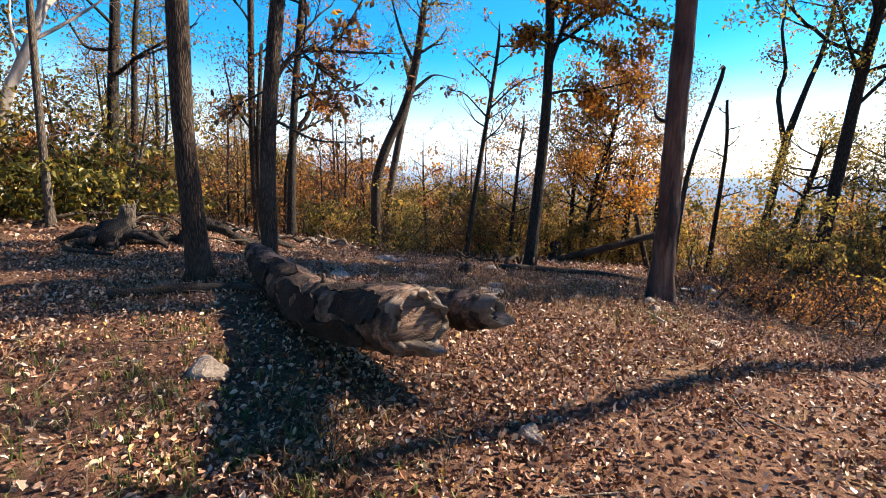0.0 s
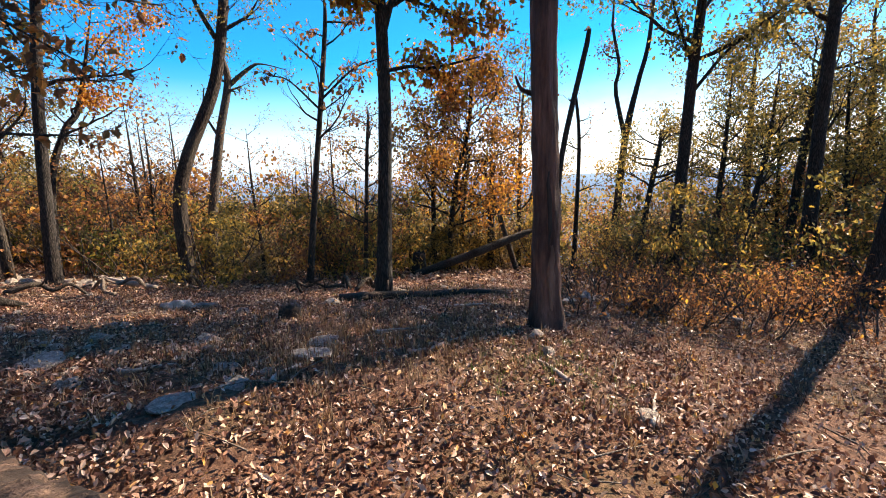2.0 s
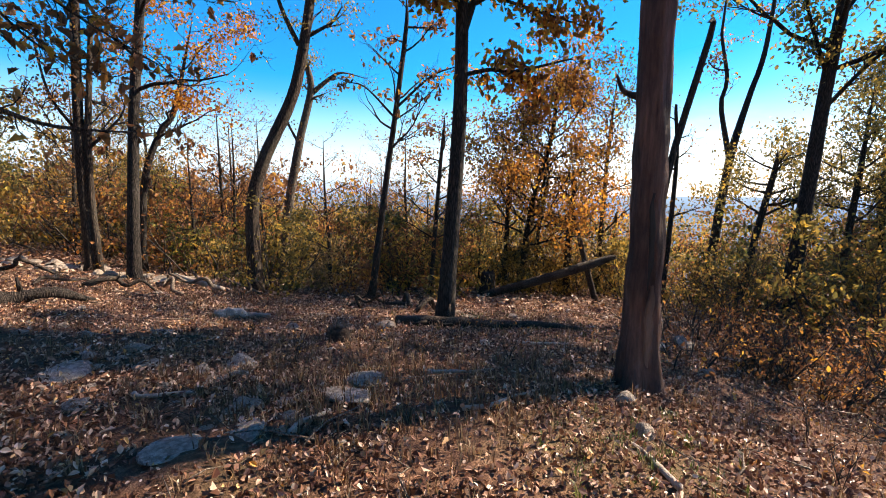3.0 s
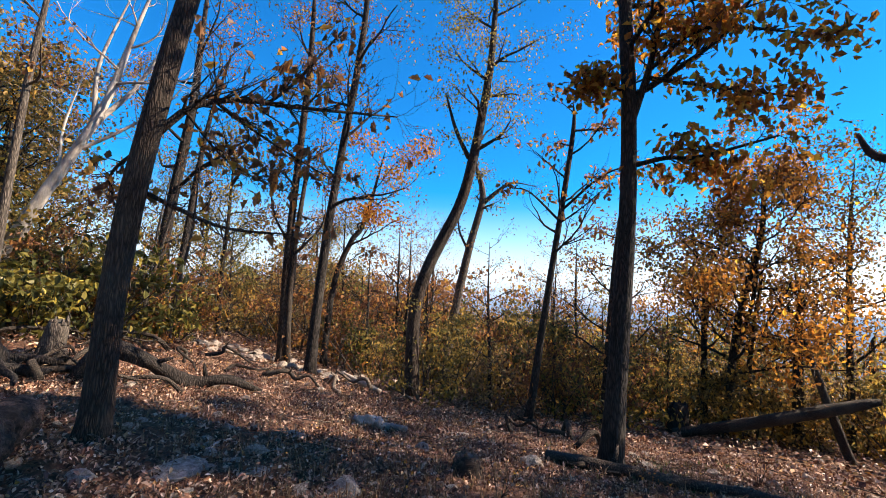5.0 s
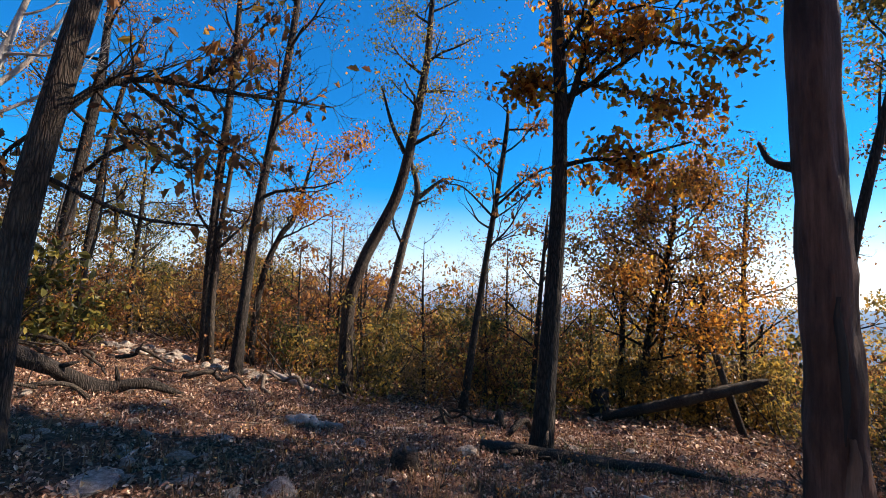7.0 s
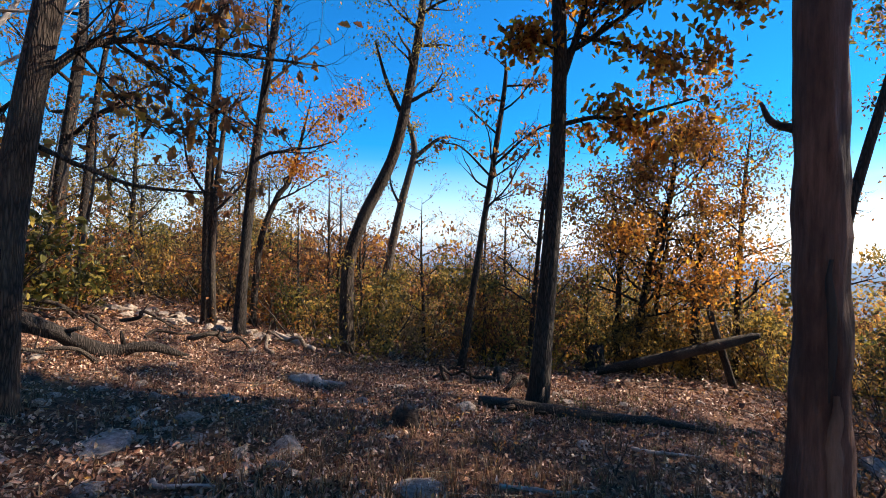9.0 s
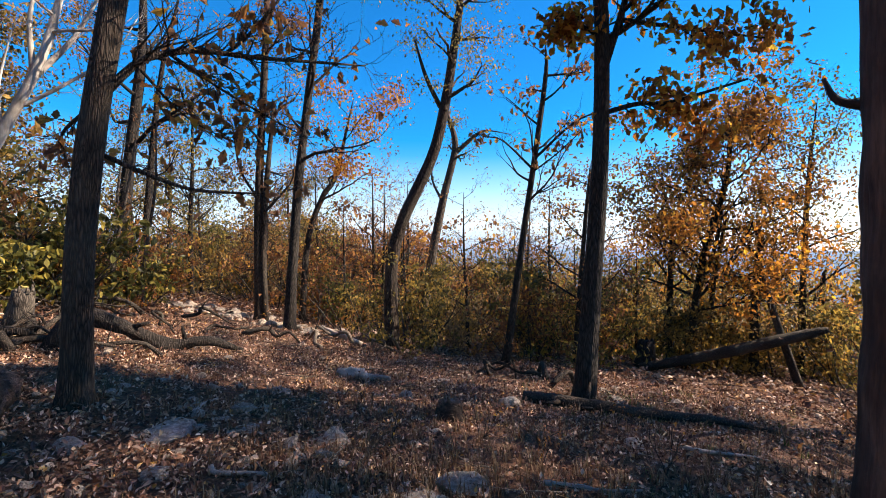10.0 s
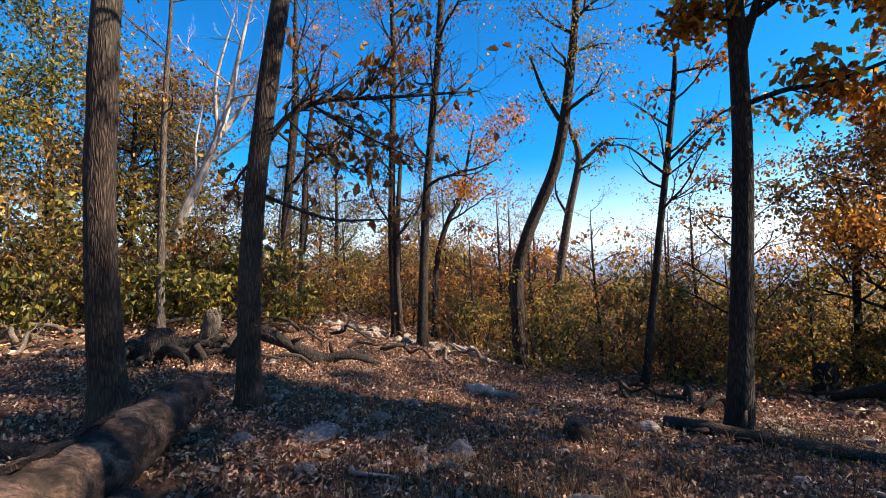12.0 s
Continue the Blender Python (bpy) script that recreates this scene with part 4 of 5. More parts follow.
# ---- fallen wood ----
def fallen_log(name, label, control, mat, seed, end_mat=None, sides=20, rough=0.14, n=26, category="log", stubs=0):
    """A lying log: trunk, ragged broken end, and short stubs of limbs."""
    rng = np.random.default_rng(seed)
    line = smooth_line(control, n)
    root = empty(name, tuple(line[n // 2, :3]), label, category)
    bag = Bag()
    bag.add(*tube(line, sides, rough, rng))
    bag.obj("trunk", mat, root)
    if end_mat:
        v, f = tube(line[:3], sides, rough, rng, caps=False)
        way = line[0, :3] - line[1, :3]
        way /= np.linalg.norm(way)
        r0 = line[0, 3]
        ring = v[:sides]
        c = line[0, :3]
        # The end is recessed, and the hollow's darkness is also put into its colour.
        for piece, material_of, text, outer, inner in (("broken_end", end_mat, "splintered pale broken rim", 1.02, 0.55), ("hollow", HOLLOW_SHADE, "rotten hollow in the end, darkened by colour", 0.57, 0.02)):
            rings, nr = [], 9
            for k in range(nr + 1):
                edge = outer + (inner - outer) * k / nr
                rr = []
                for p in ring:
                    f2 = edge * (1 + 0.45 * (1.02 - edge) * noise.noise(Vector(p * 4.0)))
                    q = c + (p - c) * f2
                    lip = math.exp(-((f2 - 0.85) / 0.16) ** 2)
                    jag = (0.26 * noise.noise(Vector(q * 5)) + 0.16 * noise.noise(Vector(q * 15)) + 0.07 * noise.noise(Vector(q * 45))) * min(1.0, 1.6 - f2) + 0.07 * lip - 0.42 * max(0.0, 0.75 - f2) ** 0.8
                    rr.append(q + way * (jag if k or inner < 0.5 else -0.06))
                rings.append(rr)
            b2 = Bag()
            b2.add(np.vstack(rings), [(k * sides + j, k * sides + (j + 1) % sides, (k + 1) * sides + (j + 1) % sides, (k + 1) * sides + j) for k in range(nr) for j in range(sides)])
            b2.obj(piece, material_of, root, text)
    for i in range(stubs):
        k = int(rng.integers(4, n - 4))
        way = rng.normal(0, 1, 3)
        way[2] = abs(way[2])
        way /= np.linalg.norm(way)
        s = line[k, :3] + way * line[k, 3] * 0.8
        b3 = Bag()
        b3.add(*tube([(*s, 0.035), (*(s + way * 0.12), 0.028), (*(s + way * 0.22), 0.012)], 7, 0.1))
        b3.obj("stub", mat, root)
    return root


big_log_path = [(0.90, 2.98, 0.75, 0.205), (0.52, 3.38, 0.63, 0.22), (-0.22, 4.13, 0.42, 0.24), (-1.1, 5.0, 0.38, 0.235), (-1.9, 5.8, 0.45, 0.18), (-2.3, 6.2, 0.51, 0.14)]
big_line = smooth_line(big_log_path, 110)
big_log = fallen_log("fallen_log", "thick rotten fallen log with pale broken end over leaf litter", big_log_path, ROTTEN, 61, BROKEN, 56, 0.19, 110, stubs=4)
fallen_log("fallen_log", "rotten fallen limb with pale broken end beside a log", [(1.27, 3.66, 0.66, 0.14), (0.95, 3.84, 0.59, 0.15), (0.4, 4.2, 0.5, 0.17), (-0.3, 4.75, 0.32, 0.16), (-0.9, 5.2, 0.2, 0.13)],
           ROTTEN, 62, BROKEN, 44, 0.24, 80, stubs=2)
fallen_log("leaning_log", "long dead log leaning over a pole in the brush", [(5.9, 16.2, 0.0, 0.06), (5.6, 16.17, -0.09, 0.10), (4.7, 16.05, -0.38, 0.125), (3.4, 15.9, -0.78, 0.12), (2.3, 15.8, -1.08, 0.10)], LOG_BARK, 63, None, 12, 0.12, 20)
fallen_log("leaning_pole", "thin dead pole leaning under a log", [(5.5, 16.4, gz(5.5, 16.4) - 0.05, 0.09), (5.15, 16.45, -0.2, 0.08), (4.8, 16.5, 1.1, 0.06)], LOG_BARK, 64, None, 9, 0.1, 10, category="pole")
fallen_log("fallen_branch", "long grey fallen branch lying below an oak", [(0.86, 10.12, gz(0.86, 10.12) + 0.06, 0.075), (1.6, 10.08, gz(1.6, 10.08) + 0.08, 0.08), (2.4, 10.15, gz(2.4, 10.15) + 0.07, 0.06), (3.0, 10.35, gz(3, 10.35) + 0.08, 0.045), (3.7, 10.5, gz(3.7, 10.5) + 0.05, 0.025)], LOG_BARK, 65, None, 10, 0.18, 24, category="branch", stubs=2)
fallen_log("fallen_branch", "dark thin log lying by an oak trunk", [(-3.1, 4.6, gz(-3.1, 4.6) + 0.06, 0.05), (-2.6, 4.95, gz(-2.6, 4.95) + 0.07, 0.06), (-2.0, 5.3, gz(-2, 5.3) + 0.07, 0.055), (-1.5, 5.4, gz(-1.5, 5.4) + 0.08, 0.05)], LOG_BARK, 66, None, 10, 0.2, 16, category="branch")
fallen_log("fallen_branch", "dark arched dead limb on the ground", [(-4.95, 7.9, gz(-4.95, 7.9) - 0.02, 0.14), (-4.75, 8.1, gz(-4.75, 8.1) + 0.42, 0.115), (-4.4, 8.4, gz(-4.4, 8.4) + 0.36, 0.10), (-4.25, 9.0, gz(-4.25, 9.0) + 0.08, 0.09), (-3.95, 9.4, gz(-3.95, 9.4) + 0.18, 0.075), (-3.7, 9.9, gz(-3.7, 9.9) + 0.06, 0.03)], BARK_DARK, 67, None, 14, 0.45, 24, category="branch", stubs=2)
fallen_log("fallen_branch", "pale bleached broken piece of wood", [(-1.75, 9.75, gz(-1.75, 9.75) + 0.05, 0.05), (-1.5, 9.82, gz(-1.5, 9.82) + 0.08, 0.08), (-1.3, 9.86, gz(-1.3, 9.86) + 0.05, 0.055), (-1.0, 9.95, gz(-1, 9.95) + 0.06, 0.03)], BLEACHED, 68, None, 16, 0.7, 24, category="wood piece")


def bark_slab(root, line, at, length, angle, width, lift, mat, seed):
    """A curved plate of old bark that still clings to the log, ragged at its edges."""
    rng = np.random.default_rng(seed)
    rows, cols = 12, 7
    out, under = [], []
    for i in range(rows + 1):
        f = i / rows
        k = min(at + f * length, 0.999) * (len(line) - 1)
        q = line[int(k)] * (1 - k % 1) + line[min(int(k) + 1, len(line) - 1)] * (k % 1)
        way = line[min(int(k) + 2, len(line) - 1), :3] - line[max(int(k) - 2, 0), :3]
        way /= np.linalg.norm(way)
        side = np.cross(way, (0, 0, 1))
        side /= np.linalg.norm(side)
        up = np.cross(side, way)
        w = width * (0.55 + 0.45 * math.sin(math.pi * f)) * rng.uniform(0.75, 1.2)
        for j in range(cols + 1):
            a = angle + w * (2 * j / cols - 1)
            r = q[3] * (1.03 + 0.10 * noise.noise(Vector((f * 5, j * 0.7, seed)))) + lift * (0.4 + 0.6 * abs(2 * j / cols - 1))
            ray = side * math.cos(a) + up * math.sin(a)
            out.append(q[:3] + ray * r)
            under.append(q[:3] + ray * (r - 0.03))
    n = len(out)
    at_ = lambda i, j: i * (cols + 1) + j
    f = [(at_(i, j), at_(i, j + 1), at_(i + 1, j + 1), at_(i + 1, j)) for i in range(rows) for j in range(cols)]
    f += [tuple(v + n for v in q[::-1]) for q in f]
    rim = [at_(0, j) for j in range(cols + 1)] + [at_(i, cols) for i in range(1, rows + 1)] + [at_(rows, j) for j in range(cols - 1, -1, -1)] + [at_(i, 0) for i in range(rows - 1, 0, -1)]
    f += [(a, b, b + n, a + n) for a, b in zip(rim, rim[1:] + rim[:1])]
    mesh_object("bark_slab", out + under, f, mat, root, "", True)


for k, (at, length, angle, width, lift) in enumerate(((0.06, 0.22, 150, 0.5, 0.02), (0.16, 0.25, 205, 0.42, 0.03), (0.34, 0.2, 170, 0.6, 0.025), (0.45, 0.3, 215, 0.4, 0.02), (0.62, 0.2, 160, 0.55, 0.03), (0.2, 0.16, 100, 0.4, 0.012), (0.52, 0.16, 110, 0.45, 0.015))):
    bark_slab(big_log, big_line, at, length, radians(angle), width, lift, SLAB, 300 + k)


def uprooted_stump(x, y, size, seed):
    """A torn-up root plate: a lumpy dark heart with crooked roots to all sides."""
    rng = np.random.default_rng(seed)
    z = gz(x, y)
    root = empty("uprooted_stump", (x, y, z), "dark uprooted stump with crooked broken roots", "stump")
    bag = Bag()
    bag.add(*tube([(x, y, z - 0.1, size * 0.9), (x + 0.05, y, z + size * 0.5, size * 0.8), (x + 0.1, y + 0.05, z + size, size * 0.6), (x + 0.1, y + 0.05, z + size * 1.3, size * 0.3)], 22, 0.5, rng))
    bag.obj("body", BARK_DARK, root)
    for i in range(9):
        a = i * 0.7 + rng.uniform(-0.25, 0.25)
        l, rise = size * rng.uniform(1.4, 3.2), rng.uniform(-0.1, 0.75)
        pts = []
        for k in range(6):
            f = k / 5
            qx, qy = x + math.cos(a + 0.5 * f * rng.normal()) * (size * 0.4 + l * f), y + math.sin(a) * (size * 0.4 + l * f) + rng.normal(0, 0.05)
            pts.append((qx, qy, max(gz(qx, qy) + 0.03, z + size * (0.35 + rise * math.sin(math.pi * f)) * (1 - 0.7 * f)), size * 0.24 * (1.1 - 0.85 * f)))
        b = Bag()
        b.add(*tube(smooth_line(pts, 16), 9, 0.35, rng))
        b.obj("root", BARK_DARK, root)


uprooted_stump(-5.6, 7.0, 0.36, 310)


fallen_log("fallen_branch", "pale bleached fallen limb on the brow", [(-4.75, 13.3, gz(-4.75, 13.3) + 0.22, 0.05), (-4.2, 13.2, gz(-4.2, 13.2) + 0.14, 0.06), (-3.5, 13.1, gz(-3.5, 13.1) + 0.05, 0.05)], BLEACHED, 69, None, 10, 0.4, 16, category="branch")
fallen_log("fallen_branch", "pale bleached fallen limb propped on rubble", [(-11.6, 8.6, gz(-11.6, 8.6) + 0.75, 0.04), (-10.6, 8.0, gz(-10.6, 8.0) + 0.4, 0.05), (-9.6, 7.5, gz(-9.6, 7.5) + 0.05, 0.06)], BLEACHED, 70, None, 10, 0.3, 16, category="branch")
for k, (x, y, turn, length) in enumerate(((2.2, 6.9, 40, 0.7), (-0.3, 6.6, 15, 0.5), (0.9, 6.4, 65, 0.45), (3.1, 6.2, 100, 0.5), (3.6, 5.5, 60, 0.55), (1.9, 7.6, 20, 0.6), (-1.6, 7.4, 120, 0.5), (2.9, 9.1, 10, 0.8))):
    a = radians(turn)
    ends = [(x + math.cos(a) * length * (f - 0.5) + 0.04 * math.sin(9 * f + k), y + math.sin(a) * length * (f - 0.5) + 0.05 * math.cos(7 * f + k), f) for f in (0, 0.35, 0.7, 1)]
    fallen_log("stick", "pale barkless stick on the leaf litter", [(u, v, gz(u, v) + 0.04, 0.019 * (1.1 - 0.6 * f)) for u, v, f in ends], BLEACHED, 320 + k, None, 8, 0.35, 14, category="stick")


def stump(x, y, r, h, mat, label, seed, lean=0.0):
    rng = np.random.default_rng(seed)
    z = gz(x, y)
    root = empty("stump", (x, y, z), label, "stump")
    bag = Bag()
    bag.add(*tube([(x, y, z - 0.06, r * 1.15), (x, y, z + h * 0.3, r), (x + lean * 0.6, y, z + h * 0.7, r * 0.92), (x + lean, y, z + h, r * 0.8)], 16, 0.22, rng, flare=0.35))
    bag.obj("body", mat, root)
    for i in range(5):
        a = i * 1.26 + rng.uniform(-0.3, 0.3)
        px, py = x + lean + math.cos(a) * r * 0.6, y + math.sin(a) * r * 0.6
        b = Bag()
        b.add(*tube([(px, py, z + h - 0.05, r * 0.3), (px, py, z + h + rng.uniform(0.03, 0.1), 0.01)], 5))
        b.obj("splinter", mat, root)


stump(2.43, 16.2, 0.22, 0.65, BARK_DARK, "broken dark stump beside a leaning log", 71)
stump(0.41, 8.67, 0.12, 0.2, ROTTEN, "low dark rotten stump in the litter", 72)
stump(-6.5, 8.25, 0.16, 0.55, BARK_PALE, "grey broken stump amid dead branches", 73, 0.1)


def brushwood(x, y, n, length, seed, mat, label):
    """A few crooked dead limbs lying over one another, each a thing."""
    rng = np.random.default_rng(seed)
    for i in range(n):
        bx, by, a = x + rng.normal(0, 0.7), y + rng.normal(0, 0.5), rng.uniform(0, 6.28)
        l, r = length * rng.uniform(0.5, 1.1), rng.uniform(0.018, 0.05)
        pts = []
        for k in range(6):
            f = k / 5
            qx, qy = bx + math.cos(a) * l * (f - 0.5) + rng.normal(0, 0.08), by + math.sin(a) * l * (f - 0.5) + rng.normal(0, 0.08)
            pts.append((qx, qy, gz(qx, qy) + r + (rng.uniform(0.0, 0.28) if 0 < k < 5 else 0.0), r * (1.15 - 0.7 * f)))
        root = empty("dead_limb", pts[0][:3], label, "branch", "dead limbs on the ground")
        L, bag, tips = smooth_line(pts, 18), Bag(), []
        bag.add(*tube(L, 8, 0.2, rng))
        bag.obj("body", mat, root)
        for k in (7, 11, 14):
            b, w = Bag(), rng.normal(0, 1, 3)
            w[2] = abs(w[2]) * 0.6
            grow(rng, b, L[k, :3], w, l * rng.uniform(0.15, 0.35), L[k, 3] * 0.5, 1, tips, 0.3, sides=5)
            b.obj("twig", mat, root)


brushwood(-5.6, 7.7, 7, 1.7, 91, LOG_BARK, "dark crooked dead limb in a tangle on the ground")
brushwood(-7.8, 9.4, 6, 1.9, 92, LOG_BARK, "grey dead limb in a tangle by the clearing")
brushwood(-9.0, 6.3, 7, 2.2, 93, PALE_TWIG, "pale weathered dead limb leaning in the brush")
brushwood(-3.4, 12.6, 4, 1.5, 94, PALE_TWIG, "pale weathered dead limb on the brow")
brushwood(-5.2, 11.2, 4, 1.7, 95, LOG_BARK, "dark thin dead limb on the litter")
brushwood(0.8, 11.4, 5, 1.4, 96, LOG_BARK, "grey dead limb at the brow of the slope")

# ---- rocks ----
def rock_mesh(seed):
    rng = np.random.default_rng(seed)
    bm = bmesh.new()
    bmesh.ops.create_icosphere(bm, subdivisions=3, radius=1)
    off = Vector(rng.uniform(0, 50, 3))
    cuts = [(Vector(rng.normal(0, 1, 3)).normalized(), rng.uniform(0.45, 0.8)) for _ in range(9)]
    for v in bm.verts:
        for n, d in cuts:
            e = v.co.dot(n) - d
            if e > 0:
                v.co -= n * e * 0.85
        v.co *= 1 + 0.12 * noise.noise(v.co * 1.7 + off) + 0.05 * noise.noise(v.co * 5 + off)
    me = bpy.data.meshes.new("rock")
    bm.to_mesh(me)
    bm.free()
    me.materials.append(ROCK)
    return me


ROCKS = [rock_mesh(80 + i) for i in range(7)]


def rock(x, y, size, flat, k, turn, label="pale grey lichened stone half sunk in leaf litter", sink=0.25):
    ob = new("rock", ROCKS[k % len(ROCKS)])
    ob.matrix_basis = pose(x, y, gz(x, y) + size * flat * 0.2, 8 * math.sin(k * 3), 8 * math.cos(k * 2), turn) @ Matrix.Diagonal((size, size * 0.72, size * flat, 1))
    tagged(ob, label, "rock", "stones on the woodland floor")


for i, (x, y, s, fl) in enumerate(((-0.91, 3.37, 0.2, 0.55), (3.2, 6.6, 0.10, 0.9), (3.47, 5.32, 0.12, 0.6), (0.99, 6.88, 0.28, 0.24), (1.07, 7.25, 0.2, 0.35), (0.8, 9.68, 0.16, 0.7), (-1.25, 6.8, 0.28, 0.2), (-0.2, 7.5, 0.22, 0.3),
                               (-1.29, 7.6, 0.18, 0.45), (0.2, 5.9, 0.22, 0.3), (0.55, 6.2, 0.18, 0.35), (-1.6, 6.3, 0.15, 0.3), (-0.75, 6.35, 0.12, 0.4), (-0.9, 7.2, 0.16, 0.3), (1.6, 3.1, 0.12, 0.5), (3.3, 7.25, 0.13, 0.7), (4.6, 9.9, 0.22, 0.45), (5.2, 10.4, 0.25, 0.4))):
    rock(x, y, s, fl, i, i * 47)


def stone_scatter():
    rng = np.random.default_rng(9)
    for i in range(70):
        x, y = rng.uniform(-3.2, 0.8), rng.uniform(5.6, 8.6)
        rock(x, y, float(rng.uniform(0.04, 0.10)), float(rng.uniform(0.35, 0.7)), i, rng.uniform(0, 360))
    for i in range(60):      # the pale rubble at the brow
        f = rng.uniform(0, 1)
        x, y = -10.5 + 5.5 * f + rng.normal(0, 0.6), 13.2 + 0.4 * f + rng.normal(0, 0.5)
        rock(x, y, float(rng.uniform(0.08, 0.26)), float(rng.uniform(0.4, 0.8)), i, rng.uniform(0, 360), "pale stone of the rubble at the brow")
    for i in range(45):
        x, y = rng.uniform(-6, 8), rng.uniform(8, 13)
        rock(x, y, float(rng.uniform(0.04, 0.14)), float(rng.uniform(0.35, 0.7)), i, rng.uniform(0, 360))


stone_scatter()

# ---- litter, grass, twigs ----
def litter():
    rng = np.random.default_rng(10)
    n = 300000
    x, y = rng.uniform(-7, 10, n), 0.3 + 13.7 * rng.uniform(0, 1, n) ** 1.25
    lump = np.sin(1.7 * x + 0.6 * y + 1) + np.sin(1.1 * y - 1.3 * x + 2) + 0.8 * np.sin(2.9 * x + 2.3 * y) + 0.6 * np.sin(5.1 * x - 4.3 * y)
    keep = (lump + np.where((x < -0.4) & (y < 5.2), 0.9, 0.0) < 0.75) | (rng.uniform(0, 1, n) < 0.40)
    x, y, n = x[keep], y[keep], int(keep.sum())
    z = ground_z(x, y) + rng.uniform(0.0, 0.05, n)
    near = y < 7.2
    lobed = near & (rng.uniform(0, 1, n) < 0.18)
    for pick, form in ((near & ~lobed, LEAF_OVAL), (lobed, LEAF_OAK), (~near, LEAF_PLAIN)):
        v, f = scatter(rng, np.stack([x, y, z], -1)[pick], rng.uniform(0.022, 0.058, int(pick.sum())) * (1.25 if form is LEAF_OAK else 1.0), form, flat=0.8)
        tagged(mesh_object("leaf_litter", v, f, LITTER), "dry brown and tan fallen oak leaves", "leaf litter", kind="stuff")
    x, y = rng.uniform(-20, 22, 90000), rng.uniform(-8, 24, 90000)
    far = (y > 12.5) | (x < -7) | (x > 9.5) | (y < 0.35)
    x, y, n = x[far], y[far], int(far.sum())
    z = ground_z(x, y) + rng.uniform(0.0, 0.07, n)
    v, f = scatter(rng, np.stack([x, y, z], -1), rng.uniform(0.07, 0.14, n), LEAF_PLAIN, flat=0.5)
    tagged(mesh_object("leaf_litter", v, f, LITTER), "brown fallen leaves on the slope", "leaf litter", kind="stuff")


litter()


def grass(label, mat, patches, blades, height, seed):
    rng = np.random.default_rng(seed)
    V, F = [], []
    for x, y, r, n in patches:
        px, py = x + rng.normal(0, r, n), y + rng.normal(0, r, n)
        pz = ground_z(px, py)
        for i in range(n):
            for _ in range(blades):
                a, l, h = rng.uniform(0, 6.28), rng.uniform(0.1, 0.9), height * rng.uniform(0.4, 1.2)
                bx, by = px[i] + rng.normal(0, 0.02), py[i] + rng.normal(0, 0.02)
                c, s = math.cos(a), math.sin(a)
                w = 0.004
                k = len(V)
                V += [(bx - s * w, by + c * w, pz[i] - 0.01), (bx + s * w, by - c * w, pz[i] - 0.01),
                      (bx + c * l * h * 0.4 + s * w * 0.8, by + s * l * h * 0.4 - c * w * 0.8, pz[i] + h * 0.6), (bx + c * l * h * 0.4 - s * w * 0.8, by + s * l * h * 0.4 + c * w * 0.8, pz[i] + h * 0.6),
                      (bx + c * l * h, by + s * l * h, pz[i] + h * (1 - 0.35 * l))]
                F += [(k, k + 1, k + 2, k + 3), (k + 3, k + 2, k + 4)]
    tagged(mesh_object("grass", V, F, mat), label, "grass", kind="stuff")


grass("dry straw-coloured grass tufts in the litter", STRAW, [(0.6, 6.6, 0.5, 120), (1.6, 6.7, 0.6, 110), (-0.4, 7.6, 0.7, 60), (2.6, 5.4, 0.9, 40), (4.2, 5.6, 1.2, 60), (5.5, 7.4, 1.3, 110), (0.4, 2.6, 0.5, 40), (2.6, 9.2, 1.6, 70), (-1.5, 10.5, 1.8, 80), (5.5, 10.0, 2.0, 140), (-3.5, 11.5, 1.6, 60), (1.4, 7.4, 0.8, 150), (0.4, 8.0, 0.8, 110), (2.4, 7.6, 0.7, 90), (-1.2, 8.2, 0.9, 70), (3.4, 9.4, 0.9, 80)], 7, 0.15, 11)
grass("short green grass by the track", GRASS, [(-1.3, 2.9, 0.6, 90), (-0.2, 2.6, 0.5, 80), (-1.8, 3.8, 0.6, 60), (0.7, 2.3, 0.3, 40), (3.0, 6.3, 0.4, 50), (2.4, 10.6, 0.8, 70)], 8, 0.10, 12)


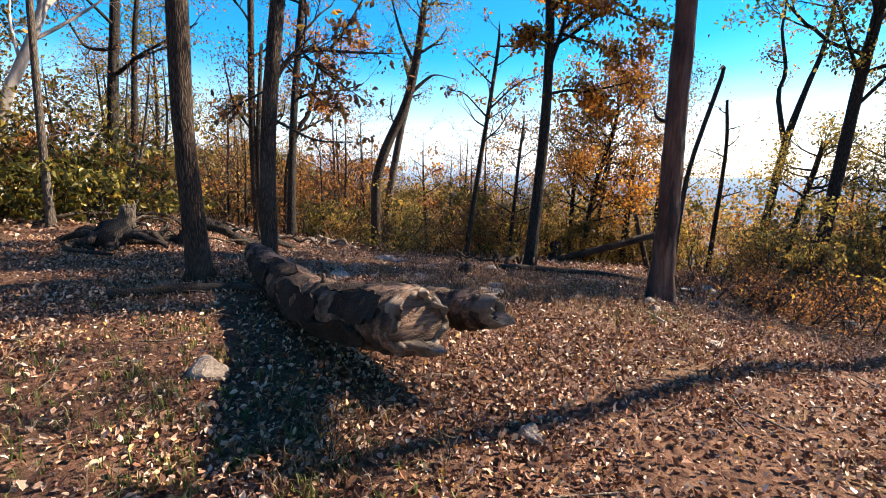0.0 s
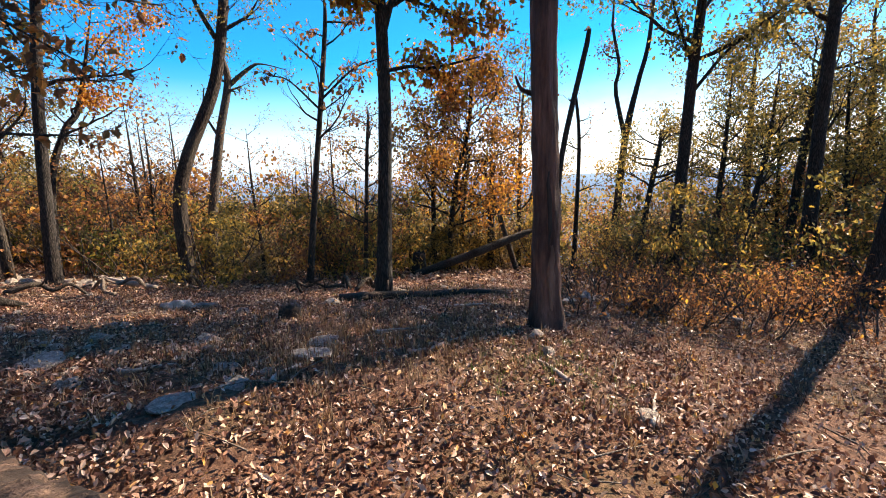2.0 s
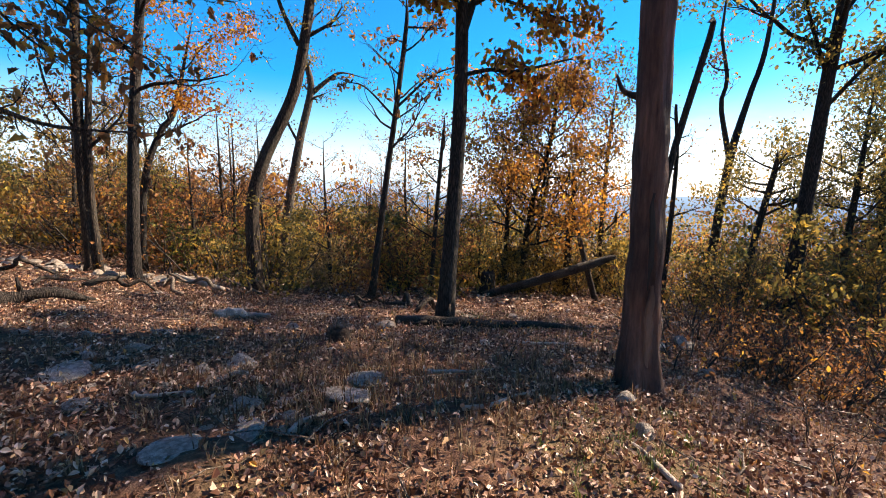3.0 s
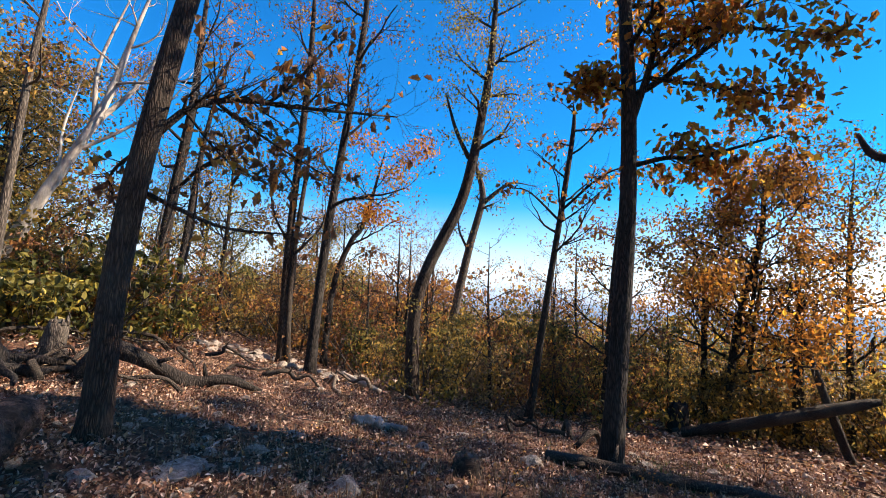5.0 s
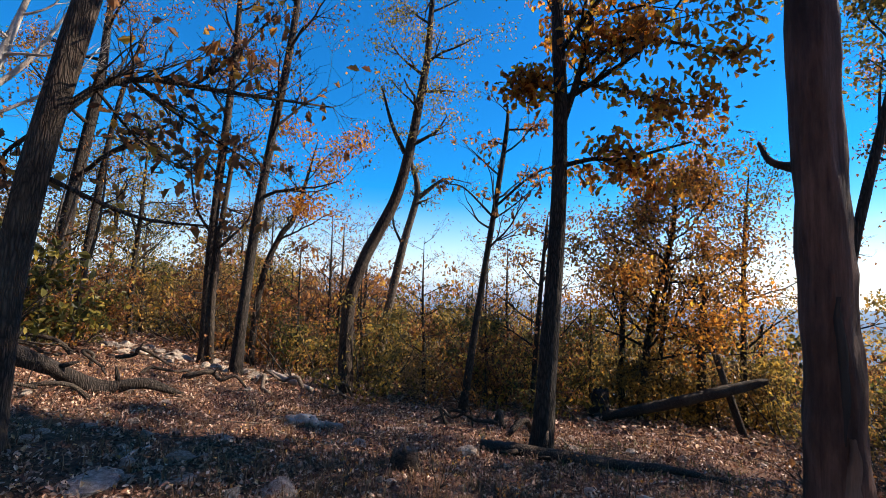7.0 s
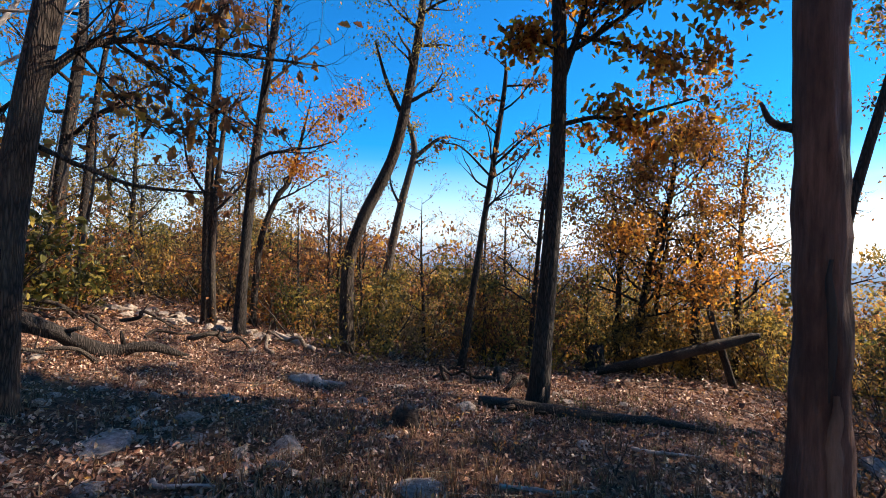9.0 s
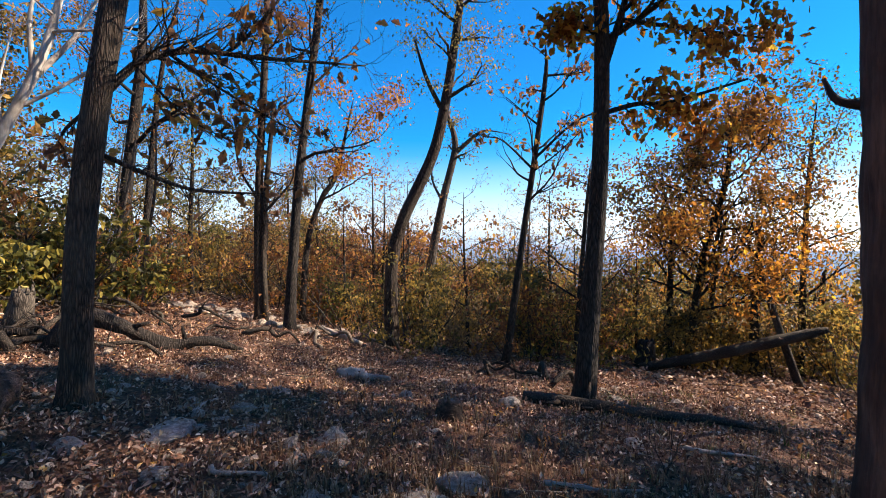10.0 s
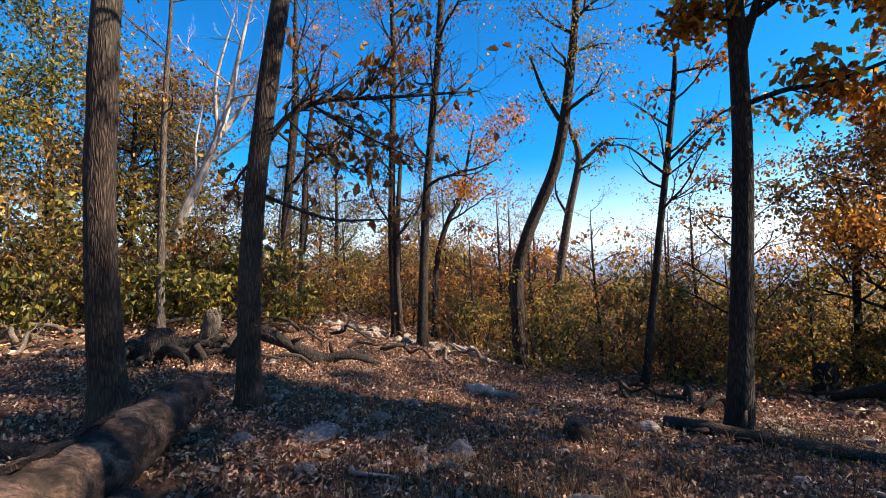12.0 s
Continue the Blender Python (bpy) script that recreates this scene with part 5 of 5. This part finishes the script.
def fallen_twigs():
    rng = np.random.default_rng(13)
    bag = Bag()
    for i in range(360):
        x, y = rng.uniform(-7, 9), rng.uniform(2.2, 14)
        a, l = rng.uniform(0, 6.28), rng.uniform(0.15, 0.8) * (1.6 if y > 8 else 1)
        pts = []
        for k in range(4):
            qx, qy = x + math.cos(a) * l * k / 3 + rng.normal(0, 0.03), y + math.sin(a) * l * k / 3 + rng.normal(0, 0.03)
            pts.append((qx, qy, gz(qx, qy) + rng.uniform(0.02, 0.09), rng.uniform(0.003, 0.009) * (1.2 - k * 0.25)))
        bag.add(*tube(pts, 5))
    ob = bag.obj("fallen_twigs", PALE_TWIG)
    tagged(ob, "grey dead twigs strewn over the litter", "twigs", kind="stuff")


fallen_twigs()


def weed(x, y, h, seed):
    """A withered weed: a few thin arched stems with small dry leaves."""
    rng = np.random.default_rng(seed)
    z = gz(x, y)
    root = empty("weed", (x, y, z), "withered thin-stemmed weed in the litter", "weed", "weeds in the litter")
    tips = []
    for i in range(3):
        bag, a = Bag(), rng.uniform(0, 6.28)
        grow(rng, bag, (x, y, z - 0.02), (math.cos(a) * 0.35, math.sin(a) * 0.35, 1), h * rng.uniform(0.6, 1.0), 0.004, 1, tips, 0.2, 0.05, 4)
        bag.obj("stem", TWIG, root)
    T = np.array(tips)
    n = 26
    c = T[rng.integers(0, len(T), n)] + rng.normal(0, 0.015, (n, 3))
    v, f = scatter(rng, c, rng.uniform(0.02, 0.045, n), LEAF_PLAIN)
    mesh_object("leaves", v, f, RUSSET, root, "small dry brown leaves")


for i, (x, y, h) in enumerate(((1.15, 2.75, 0.5), (0.5, 2.55, 0.45), (0.1, 2.9, 0.4), (1.6, 4.2, 0.35), (2.5, 5.0, 0.3), (3.1, 4.4, 0.35), (0.3, 7.6, 0.4), (1.5, 7.9, 0.35), (2.4, 8.3, 0.4), (-0.6, 8.6, 0.35),
                               (4.4, 6.4, 0.45), (5.2, 6.0, 0.5), (4.9, 7.4, 0.5), (5.8, 8.2, 0.55), (0.9, 8.2, 0.35), (2.0, 9.4, 0.4), (-2.0, 10.9, 0.45), (3.2, 11.4, 0.5), (-0.4, 11.8, 0.5), (1.4, 12.2, 0.5))):
    weed(x, y, h, 200 + i)
